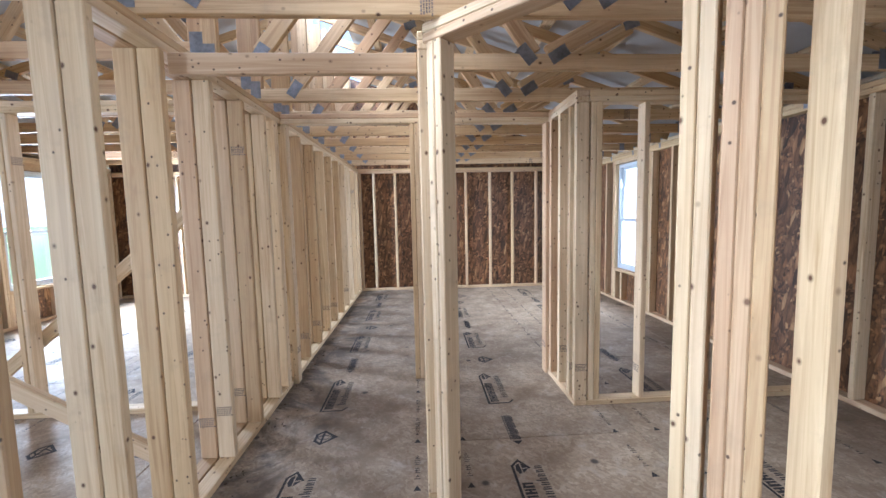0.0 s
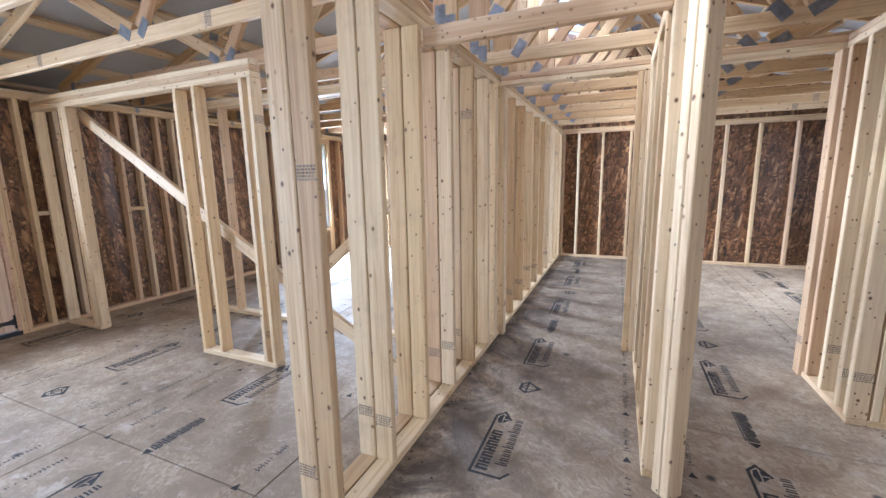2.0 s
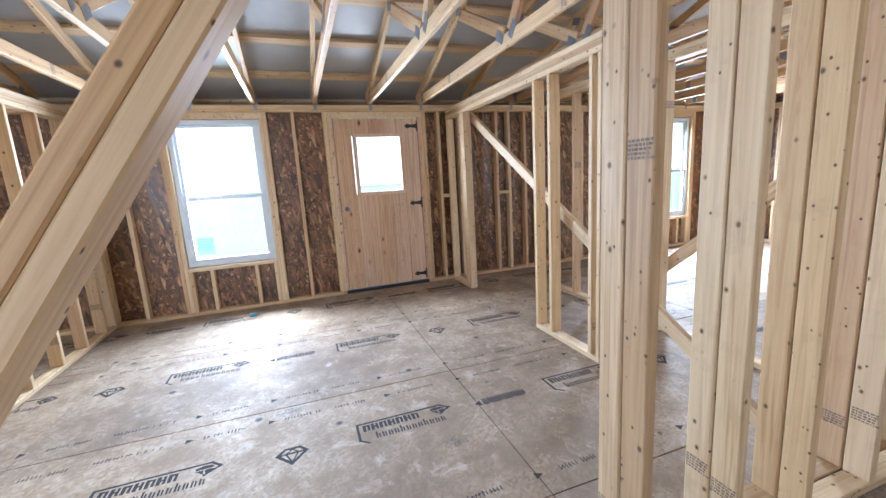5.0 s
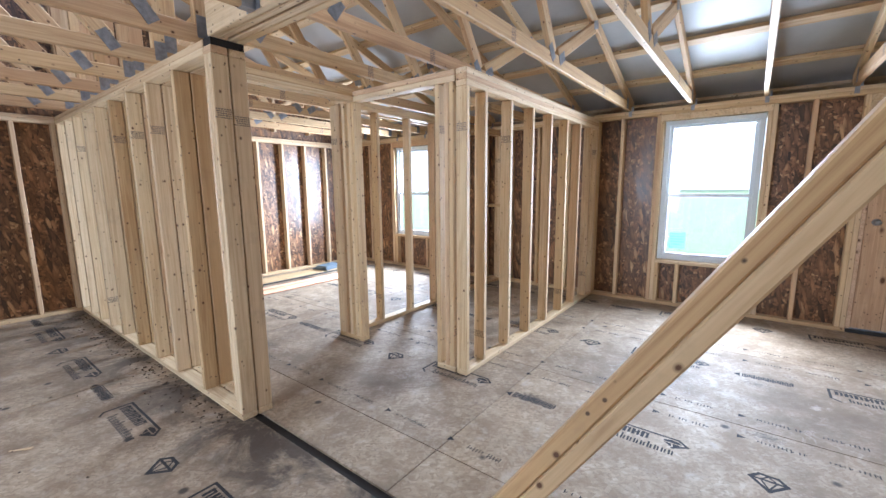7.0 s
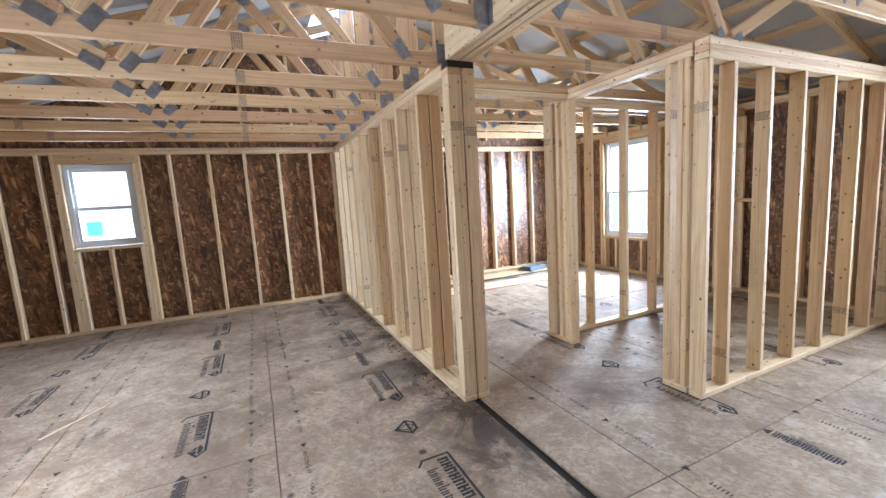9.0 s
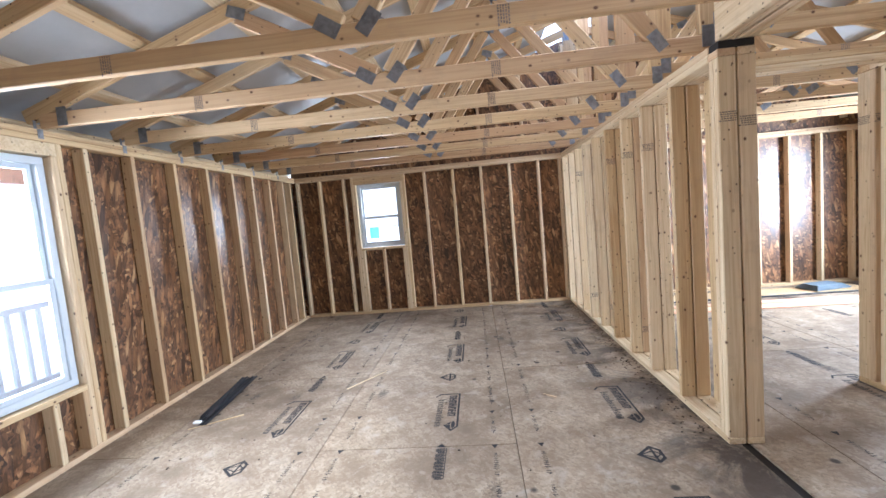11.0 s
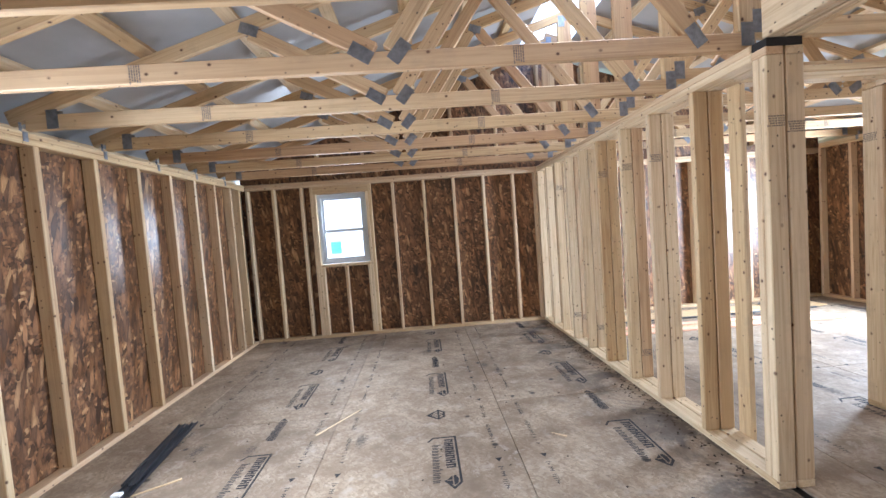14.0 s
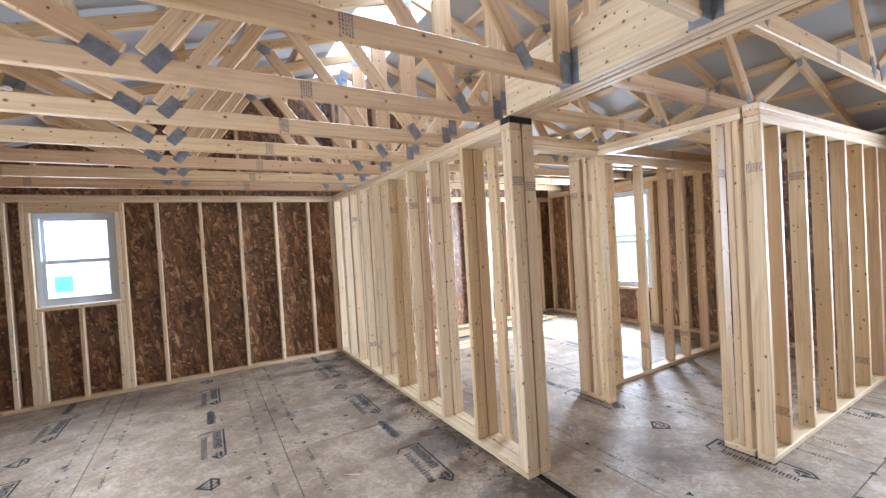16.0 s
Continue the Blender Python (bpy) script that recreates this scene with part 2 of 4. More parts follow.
def glass(name):
    m = bpy.data.materials.new(name)
    m.use_nodes = True
    nt = m.node_tree
    nt.nodes.clear()
    out = nt.nodes.new("ShaderNodeOutputMaterial")
    clear = nt.nodes.new("ShaderNodeBsdfTransparent")
    gloss = node(nt, "ShaderNodeBsdfGlossy", Roughness=0.02)
    lw = node(nt, "ShaderNodeLayerWeight", Blend=0.12)
    fr = nt.nodes.new("ShaderNodeMath")
    fr.operation = "MULTIPLY_ADD"
    fr.inputs[1].default_value, fr.inputs[2].default_value = 0.35, 0.03
    nt.links.new(lw.outputs["Facing"], fr.inputs[0])
    mx = nt.nodes.new("ShaderNodeMixShader")
    nt.links.new(fr.outputs[0], mx.inputs[0])
    nt.links.new(clear.outputs[0], mx.inputs[1])
    nt.links.new(gloss.outputs[0], mx.inputs[2])
    nt.links.new(mx.outputs[0], out.inputs[0])
    return m


PINE = pine("pine_stud", (0.62, 0.508, 0.335), (0.43, 0.302, 0.168), (0.66, 0.555, 0.395))
# oranger truss lumber, its colour also darkened for the shade under the roof
DIMPINE = pine("dim_pine", (0.585, 0.442, 0.262), (0.39, 0.255, 0.130), (0.61, 0.475, 0.300))
DOORPINE = pine("door_pine", (0.57, 0.425, 0.310), (0.36, 0.235, 0.145), (0.66, 0.53, 0.42), (4.2, 8.0, 8.0))
OSB = strand_board("strand_board", (0.045, 0.020, 0.009), (0.215, 0.109, 0.048), (0.50, 0.320, 0.155), 0.40, 0.70)
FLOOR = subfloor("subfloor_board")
STAMP_INK = plain("stamp_ink", (0.20, 0.16, 0.13), 0.8, vary=0.5, scale=40, relief=0)
INK = plain("black_ink", (0.020, 0.019, 0.020), 0.85, vary=0.5, scale=30, relief=0)
FOIL = plain("roof_underside", (0.40, 0.41, 0.42), 0.42, 0.0, 0.10, 2.5, 0.15)
STEEL = plain("galvanised_steel", (0.25, 0.262, 0.285), 0.42, 0.7, 0.3, 25)
IRON = plain("black_iron", (0.015, 0.015, 0.016), 0.45)
VINYL = plain("white_vinyl", (0.58, 0.63, 0.67), 0.35, vary=0.04)
BLACK = plain("black_plastic", (0.02, 0.022, 0.026), 0.4)
GLASS = glass("window_glass")
CYAN = plain("label_paper", (0.28, 0.53, 0.57), 0.7)
_p = CYAN.node_tree.nodes["Principled BSDF"]
_tr = node(CYAN.node_tree, "ShaderNodeBsdfTranslucent", Color=(0.26, 0.47, 0.51, 1))
_mx = node(CYAN.node_tree, "ShaderNodeMixShader", Fac=0.6)
CYAN.node_tree.links.new(_p.outputs[0], _mx.inputs[1])
CYAN.node_tree.links.new(_tr.outputs[0], _mx.inputs[2])
CYAN.node_tree.links.new(_mx.outputs[0], CYAN.node_tree.nodes["Material Output"].inputs[0])
WHITE = plain("white_paint", (0.80, 0.80, 0.79), 0.5, vary=0.05)
DECK = plain("deck_boards", (0.42, 0.32, 0.22), 0.7, vary=0.2)
REDWOOD = plain("red_cedar_board", (0.80, 0.45, 0.29), 0.6, vary=0.2)
DARKTAPE = plain("dark_gap", (0.018, 0.014, 0.012), 0.9)
GRAVEL = plain("pale_gravel", (0.52, 0.50, 0.47), 0.9, vary=0.25, scale=18)
GRASS = plain("mown_grass", (0.150, 0.215, 0.090), 0.9, vary=0.3, scale=14)
# emissive white that stands in for the bright sky behind the windows
SKYGLOW = bpy.data.materials.new("backdrop_glow")
SKYGLOW.use_nodes = True
SKYGLOW.node_tree.nodes.clear()
_em = node(SKYGLOW.node_tree, "ShaderNodeEmission", Color=(0.96, 0.98, 1.0, 1), Strength=0.4)
_out = SKYGLOW.node_tree.nodes.new("ShaderNodeOutputMaterial")
SKYGLOW.node_tree.links.new(_em.outputs[0], _out.inputs[0])
DIRT = plain("dry_dirt", (0.060, 0.043, 0.030), 0.95, vary=0.5, scale=30)
SLATE = plain("slate_blue_sheet", (0.12, 0.16, 0.20), 0.6)

# ---- mesh helpers ----
STORE = {}


def part(name, bm, material, parent, label=""):
    me = bpy.data.meshes.new(name)
    bm.to_mesh(me)
    bm.free()
    me.materials.append(material)
    ob = new(name, me)
    if parent:
        ob.parent = parent
    if label:
        ob["label"] = label
    return ob


def add_box(bm, c, s, m=None):
    r = bmesh.ops.create_cube(bm, size=1.0)
    t = Matrix.Translation(c) @ Matrix.Diagonal((*s, 1))
    bmesh.ops.transform(bm, matrix=(m @ t) if m else t, verts=r["verts"])
    return r["verts"]


def boxes(*items):
    bm = bmesh.new()
    for c, s in items:
        add_box(bm, c, s)
    return bm


def brick_mesh(length, t, w, material, bevel=0.0045):
    """A shared bevelled board: length on x, t on y, w on z."""
    key = (round(length, 3), round(t, 4), round(w, 4), material.name)
    if key not in STORE:
        bm = boxes(((0, 0, 0), (length, t, w)))
        bmesh.ops.bevel(bm, geom=bm.edges[:], offset=min(bevel, t * 0.3), segments=1, affect="EDGES")
        me = bpy.data.meshes.new("board")
        bm.to_mesh(me)
        bm.free()
        me.materials.append(material)
        STORE[key] = me
    return STORE[key]


def board(name, a, b, wide, parent, t=0.038, w=0.089, material=None, label=""):
    """One length of lumber from a to b; wide: the way its broad side spans."""
    a, b, wide = Vector(a), Vector(b), Vector(wide)
    x = (b - a).normalized()
    y = wide.cross(x).normalized()
    z = x.cross(y)
    me = brick_mesh((b - a).length, t, w, material or PINE)
    ob = new(name, me)
    m = Matrix((x, y, z)).transposed().to_4x4()
    m.translation = (a + b) / 2
    ob.parent = parent
    ob.matrix_basis = m
    if label:
        ob["label"] = label
    return ob


def empty(name, label, category="", group="", kind=""):
    return tagged(new(name), label, category, group, kind)


def slab(name, lo, hi, material, parent=None, bevel=0.0):
    c = [(a + b) / 2 for a, b in zip(lo, hi)]
    s = [abs(b - a) for a, b in zip(lo, hi)]
    bm = boxes(((0, 0, 0), s))
    if bevel:
        bmesh.ops.bevel(bm, geom=bm.edges[:], offset=bevel, segments=2, affect="EDGES")
    ob = part(name, bm, material, parent)
    ob.location = c
    return ob

# ---- plan ----
ZP = 2.13            # top of the wall plates
ZW = 2.19            # top of the west wall's plates
XE, XW = 2.83, -5.17  # inner faces of the long outer walls
YS, YN = -6.15, 7.10  # inner faces of the end walls
XM, XMW = -1.10, -1.285  # the two faces of the double middle wall
D = 0.089
SLOPE = 0.333
UP = Vector((0, 0, 1))


def line(axis, s, d, z):
    return (s, d, z) if axis == "x" else (d, s, z)


def wide(axis):
    return (0, 1, 0) if axis == "x" else (1, 0, 0)


def along(axis):
    return (1, 0, 0) if axis == "x" else (0, 1, 0)


def plates(wall, axis, d, a, b, rows=2, top=None):
    top = top or ZP
    for k in range(rows):
        z = top - 0.019 - 0.0382 * k
        board("top_plate", line(axis, a, d, z), line(axis, b, d, z), wide(axis), wall)


def sole(wall, axis, d, a, b):
    board("bottom_plate", line(axis, a, d, 0.019), line(axis, b, d, 0.019), wide(axis), wall)


RS = random.Random(11)


def stamp_mesh():
    """An inked grading mark on a board's broad side, as rows of small bars."""
    bm = bmesh.new()
    r = random.Random(3)
    for k in range(5):
        z = -0.022 + 0.011 * k
        x = -0.038
        while x < 0.036:
            w = r.uniform(0.004, 0.014)
            v = [bm.verts.new((xx, 0, zz)) for xx, zz in ((x, z), (x + w, z), (x + w, z + 0.007), (x, z + 0.007))]
            bm.faces.new(v)
            x += w + 0.003
    me = bpy.data.meshes.new("grade_stamp")
    bm.to_mesh(me)
    bm.free()
    me.materials.append(STAMP_INK)
    return me


STAMP = stamp_mesh()


def studs(wall, axis, d, places, rows=2, low=0.038, high=None, name="stud", stamps=True):
    high = high or ZP - 0.0385 * rows
    for s in places:
        board(name, line(axis, s, d, low), line(axis, s, d, high), wide(axis), wall)
        if name == "stud" and stamps and RS.random() < 0.6:
            side = -0.0196 if s > 0 else 0.0196
            z = RS.choice((0.24, 0.27, 0.30, 1.72, 1.75, 1.36))
            st = new("grade_stamp", STAMP)
            st.parent = wall
            st.matrix_basis = pose(*line(axis, s + side, d, z), 0, 0, 0 if axis == "y" else 90)


def steps(a, b, pitch=0.406):
    n = int((b - a) / pitch)
    return [a + pitch * k for k in range(n + 1)]


def sheathing(wall, axis, d0, d1, a, b, holes, top=None, pitch=1.22, first=1.22, material=None, name="sheathing_board"):
    """Strand board sheets, cut round the openings; each sheet is 1.22 wide."""
    top = top or ZP
    cuts = sorted({a, b, *[h for o in holes for h in o[:2]], *[a + first + pitch * k for k in range(int((b - a - first) / pitch) + 1)]})
    for s0, s1 in zip(cuts, cuts[1:]):
        if s1 - s0 < 0.01:
            continue
        mid = (s0 + s1) / 2
        spans = [(0.0, top)]
        for h0, h1, z0, z1 in holes:
            if h0 < mid < h1:
                spans = [(0.0, z0), (z1, top)]
        for z0, z1 in spans:
            if z1 - z0 > 0.02:
                lo, hi = line(axis, s0 + 0.0003, d0, z0), line(axis, s1 - 0.0003, d1, z1)
                slab(name, lo, hi, material or OSB, wall)


def opening_frame(wall, axis, d, o, door, top):
    """Kings, jacks, header and sill round an opening (from, to, low, high)."""
    a, b, z0, z1 = o
    for s in (a - 0.057, b + 0.057):
        studs(wall, axis, d, [s], high=top - 0.077, name="king_stud")
    for s in (a - 0.0185, b + 0.0185):
        studs(wall, axis, d, [s], high=z1, name="jack_stud")
    hh = top - 0.077 - z1
    if hh > 0.02:
        slab("header", line(axis, a - 0.037, d - 0.044, z1 + 0.001), line(axis, b + 0.037, d + 0.044, top - 0.078), PINE, wall, 0.002)
    if not door:
        board("sill", line(axis, a, d, z0 - 0.0195), line(axis, b, d, z0 - 0.0195), wide(axis), wall)
        n = max(1, round((b - a) / 0.45))
        studs(wall, axis, d, [a + (b - a) * (k + 0.5) / n for k in range(n)] + [a + 0.0195, b - 0.0195], low=0.038, high=z0 - 0.039, name="cripple")


def outer_wall(name, label, axis, inner, sign, a, b, places, openings, top=ZP):
    """sign: the way from the inner face outwards."""
    w = empty(name, label, "wall", kind="structure")
    d = inner + sign * D / 2
    plates(w, axis, d, a, b, 2, top)
    at = a
    for o in sorted(openings, key=lambda q: q[0]):
        if o[2] < 0.1:
            sole(w, axis, d, at, o[0])
            at = o[1]
    sole(w, axis, d, at, b)
    keep = [s for s in places if not any(o[0] - 0.1 < s < o[1] + 0.1 for o in openings)]
    studs(w, axis, d, keep, high=top - 0.077, stamps=False)
    for o in openings:
        opening_frame(w, axis, d, o, o[2] < 0.1, top)
    sheathing(w, axis, inner + sign * (D + 0.001), inner + sign * (D + 0.012), a - D, b + D, openings, top)
    sheathing(w, axis, inner + sign * (D + 0.014), inner + sign * (D + 0.026), a - D - 0.02, b + D + 0.02, openings, top, 1.22, 0.70, WHITE, "siding_panel")
    return w


EWIN = (-2.63, -1.80, 0.47, 1.97)
NEWIN = (5.00, 5.82, 0.48, 2.00)
SWIN = (1.25, 1.91, 1.00, 1.95)
WWIN = (-1.01, -0.13, 0.52, 2.05)
SWWIN = (-5.12, -4.18, 0.55, 2.03)
NWWIN = (5.25, 6.10, 0.48, 2.02)
WDOOR = (0.60, 1.65, 0.0, 2.052)

outer_wall("wall_east", "long outer wall of bare studs and brown strand board", "y", XE, 1, YS, YN,
           [-5.99, -5.76, -5.38, -4.98, -4.58, -4.15, -3.71, -3.26, -2.87] + steps(-1.60, 7.08) + [7.08], [EWIN, NEWIN])
outer_wall("wall_west", "long outer wall of bare studs and strand board with the plank door", "y", XW, -1, YS, YN,
           steps(-6.14, -5.4) + steps(-4.1, -2.0) + [-1.80, -1.72, -1.44, 0.21] + [1.89, 2.05, 2.16, 2.68, 2.86, 3.10, 3.28] + steps(3.62, 7.08) + [7.08], [WWIN, WDOOR, SWWIN, NWWIN], ZW)
outer_wall("wall_south", "end wall of bare studs and brown strand board with one small window", "x", YS, -1, XW, XE,
           [2.81, 2.47, 2.10, 0.88, 0.46, 0.05, -0.36, -0.77, -1.08, -1.32] + steps(-5.35, -1.5), [SWIN])
outer_wall("wall_north", "end wall of bare studs and brown strand board", "x", YN, 1, XW, XE,
           [-1.08, -0.84, -0.47, -0.06, 0.35, 0.77, 1.20, 1.60, 2.03, 2.43, 2.81, -1.32] + steps(-5.35, -1.5), [])

wwall = bpy.data.objects["wall_west"]
for a, b, z in ((1.909, 2.031, 1.09), (2.699, 2.841, 1.08), (3.299, 3.601, 0.93), (-3.269, -2.901, 1.09)):
    board("blocking", (XW - D / 2, a, z), (XW - D / 2, b, z), (1, 0, 0), wwall)
for wall_name, face, sg, top in (("wall_east", XE, -1, ZP), ("wall_west", XW, 1, ZW)):
    for k in range(-6, 15):
        bm = bmesh.new()
        add_box(bm, (sg * 0.0012, 0, -0.030), (0.002, 0.034, 0.058))
        add_box(bm, (sg * 0.0012, 0.026, 0.022), (0.002, 0.018, 0.050))
        for zz in (-0.045, -0.018):
            add_box(bm, (sg * 0.003, 0.006, zz), (0.003, 0.008, 0.008))
        tie = part("truss_tie", bm, STEEL, bpy.data.objects[wall_name], "galvanised steel tie")
        tie.location = (face, -1.99 + 0.61 * k + 0.012, top)

tagged(slab("corner_felt", (XE + D - 0.003, YS, 0.04), (XE + D - 0.0005, YS + 0.135, ZP - 0.08), BLACK), "black felt strip in the wall corner", "trim", kind="structure")

# closed eaves: a soffit under the roof's overhang and a fascia at its edge
for ename, sg, xf, zp in (("eave_east", 1, XE + D, ZP), ("eave_west", -1, XW - D, ZW)):
    e = empty(ename, "closed eave of soffit and fascia board", "eave", kind="structure")
    xo = xf + sg * 0.36
    slab("soffit", (xf + sg * 0.028, YS - 0.4, zp - 0.14), (xo, YN + 0.4, zp - 0.125), OSB, e)
    slab("fascia", (xo, YS - 0.4, zp - 0.14), (xo + sg * 0.02, YN + 0.4, zp + 0.052), OSB, e)

# gable boards above the end walls
ROOF0 = ZP + 0.135


def roof_z(x):
    return min(ROOF0 + SLOPE * (XE + 0.09 - x), ROOF0 + ZW - ZP + SLOPE * (x - (XW - 0.09)))


for gname, yy, dy in (("gable_south", YS - 0.10, 0.012), ("gable_north", YN + 0.09, 0.012)):
    bm = bmesh.new()
    ring = []
    for x in (XW - 0.09, -1.2, XE + 0.09):
        ring.append((x, roof_z(x) + 0.04))
    pts = [(XW - 0.09, ZP)] + ring + [(XE + 0.09, ZP)]
    f0 = [bm.verts.new((x, yy, z)) for x, z in pts]
    f1 = [bm.verts.new((x, yy + dy, z)) for x, z in pts]
    bm.faces.new(f0)
    bm.faces.new(f1[::-1])
    for k in range(len(pts)):
        j = (k + 1) % len(pts)
        bm.faces.new((f0[j], f0[k], f1[k], f1[j]))
    gable = tagged(part(gname, bm, OSB, None), "triangular strand board gable under the roof", "wall", kind="structure")
    ys = yy + dy + 0.0455 if yy < 0 else yy - 0.0455
    for k in range(-6, 7):
        x = -1.19 + 0.61 * k
        board("gable_stud", (x, ys, ZP + 0.1), (x, ys, roof_z(x) - 0.03), (0, 1, 0), gable)

# ---- middle double wall, in two stretches, and the beam between ----
mid = empty("wall_middle", "double partition of pale pine studs on the join of the house", "wall", kind="structure")
W1A, W2B = 1.00, -2.44
for d, shift in ((XM - D / 2, 0.0), (XMW + D / 2, 0.0)):
    for a, b in ((YS, W2B), (W1A, YN)):
        plates(mid, "y", d, a if a < 0 else a + 0.085, b if b > 0 else b - 0.085)
        sole(mid, "y", d, a, b)
dE, dW = XM - D / 2, XMW + D / 2
south = [-2.46, -2.50, -2.96, -3.42, -3.82, -4.25, -4.67, -5.05, -5.41, -5.75, -6.13]
studs(mid, "y", dE, south)
studs(mid, "y", dW, south)
north = [1.02, 1.41, 1.78, 2.18, 2.555, 2.90, 3.09, 3.13, 3.27]
north += [3.72, 4.16, 4.58, 5.00, 5.42, 5.83, 6.24, 6.66, 7.06]
studs(mid, "y", dE, north)
studs(mid, "y", dW, north)

beam = empty("ridge_beam", "long pine beam of several plies over the wide opening", "beam", kind="structure")
for d, t in ((XM - 0.021, 0.04), (XM - 0.064, 0.04), (XMW + 0.064, 0.04), (XMW + 0.021, 0.04)):
    board("ply", (d, W2B - 0.02, ZP + 0.142), (d, W1A + 0.02, ZP + 0.142), UP, beam, t=t, w=0.28)
for y in (W2B - 0.042, W1A + 0.042):
    slab("bearing_block", (XMW + 0.006, y - 0.04, ZP - 0.0375), (XM - 0.006, y + 0.04, ZP - 0.001), DARKTAPE, beam)
    for d in (XM - D / 2, XMW + D / 2):
        board("bearing_plate", (d, y - 0.042, ZP - 0.0572), (d, y + 0.042, ZP - 0.0572), (1, 0, 0), beam, t=0.0385)
for y in [-1.99 + 0.61 * k for k in range(5)]:
    for face, sg in ((XM, 1), (XMW, -1)):
        bm = bmesh.new()
        for k in (-1, 1):
            add_box(bm, (sg * 0.032, k * 0.0222, 0.05), (0.062, 0.0016, 0.15))
            add_box(bm, (sg * 0.0012, k * 0.040, 0.06), (0.002, 0.036, 0.17))
        add_box(bm, (sg * 0.032, 0, -0.0262), (0.062, 0.046, 0.0016))
        ob = part("joist_hanger", bm, STEEL, beam, "galvanised steel hanger")
        ob.location = (face, y, (ZP if sg > 0 else ZW) + 0.027)

# ---- partitions ----
bath = empty("wall_bathroom", "open stud partition of a small room with a doorway", "wall", kind="structure")
dA = -1.71 - D / 2
plates(bath, "x", dA, XW, -2.36, 3)
sole(bath, "x", dA, XW, -2.36)
studs(bath, "x", dA, [-2.38, -2.61, -2.99, -3.38, -3.77, -4.17, -4.55, -4.93, -5.14], 3)
dB = -2.36 - D / 2
plates(bath, "y", dB, -3.10, -1.81, 2)
sole(bath, "y", dB, -1.98, -1.81)
studs(bath, "y", dB, [-1.84, -1.88, -1.96])
sole(bath, "y", dB, -3.10, -2.83)
studs(bath, "y", dB, [-2.85, -2.89, -2.97, -3.04])
dC = -3.05 - D / 2
plates(bath, "x", dC, XW, -2.36)
sole(bath, "x", dC, XW, -2.36)
studs(bath, "x", dC, [-2.38, -2.50, -2.84, -3.29, -3.70, -4.00, -4.40, -4.80, -5.2])
plates(bath, "x", -2.87, -2.36 + 0.001, XMW - 0.001)
board("jack_stud", (XMW - 0.02, -2.87, 0.0), (XMW - 0.02, -2.87, ZP - 0.077), (0, 1, 0), bath)

store = empty("wall_store", "open stud partition with a doorway beside the plank door", "wall", kind="structure")
dS = 1.98 + D / 2
plates(store, "x", dS, XW, -2.42, 3)
sole(store, "x", dS, XW, -4.6)
sole(store, "x", dS, -3.20, -2.42)
studs(store, "x", dS, [-3.18, -2.98, -2.52, -2.44, -4.62, -4.66, -4.70, -5.14], 3)
board("brace", (-4.95, 2.12, 2.13), (-1.42, 2.12, 0.06), UP, store, label="pale diagonal brace board")

closet = empty("wall_closet", "low-lit stud partition behind the store room", "wall", kind="structure")
dK = 2.85
plates(closet, "x", dK, -4.20, XMW - 0.002)
sole(closet, "x", dK, -4.20, XMW - 0.002)
studs(closet, "x", dK, [-4.18, -3.78, -3.37, -2.76, -2.72, -1.90])
board("brace", (-3.0, 2.92, 0.30), (-1.6, 2.92, 1.45), UP, closet, label="pale diagonal brace board")

hall = empty("wall_hall", "framed partition with two door openings across the hall", "wall", kind="structure")
dH = 3.20 + D / 2
plates(hall, "x", dH, XM + 0.001, 1.07)
board("header", (XM + 0.002, 1.83, 2.008), (-0.047, 1.83, 2.008), UP, hall)
studs(hall, "x", dH, [-1.08, -0.10, -0.06, 0.98, 1.02, 1.05], low=0.0)
d3 = 0.03
plates(hall, "y", d3 - 0.03, 1.78, 3.199)
sole(hall, "y", d3 - 0.03, 1.78, 3.199)
studs(hall, "y", d3 - 0.03, [1.80, 1.84, 2.15, 2.55, 2.95, 3.16])
d4 = 1.07 - D / 2
plates(hall, "y", d4, 2.62, 3.199)
sole(hall, "y", d4, 2.62, 3.199)
studs(hall, "y", d4, [2.64, 2.75, 2.95, 3.15])
d5 = 2.62 + D / 2
plates(hall, "x", d5, 1.072, XE)
sole(hall, "x", d5, 1.072, XE)
studs(hall, "x", d5, [1.10, 1.14, 1.46, 1.87, 2.27, 2.68])

pantry = empty("wall_angled", "short wall set at an angle with a doorway", "wall", kind="structure")
a0, dirn = Vector((0.02, 1.74, 0)), Vector((0.715, -0.70, 0)).normalized()
nrm = Vector((-dirn.y, dirn.x, 0))
for k in range(2):
    z = ZP - 0.019 - 0.0382 * k
    p, q = a0 + dirn * -0.02, a0 + dirn * 1.36
    board("top_plate", (p.x, p.y, z), (q.x, q.y, z), nrm, pantry)
for s in (0.02, 0.06, 0.945, 0.985, 1.04, 1.079, 1.118):
    p = a0 + dirn * s
    board("stud", (p.x, p.y, 0.0), (p.x, p.y, ZP - 0.077), nrm, pantry)

board("end_stud", (0.896, 0.883, 0.0), (0.896, 0.883, ZP - 0.077), (0, 1, 0), pantry)

# ---- temporary prop brace in the opening ----
prop = empty("temporary_brace", "slanting brace of two pine boards nailed from floor to truss", "brace")
# the darker pine gives weathered boards and the shade they stand in
for k in (0, 1):
    oy, oz = 0.0162 * (2 * k - 1), -0.0108 * (2 * k - 1)
    board("board", (-0.888, -0.941 + oy, 0.03 + oz), (-1.002, 0.421 + oy, 2.08 + oz), (1, 0, 0), prop, material=DIMPINE)

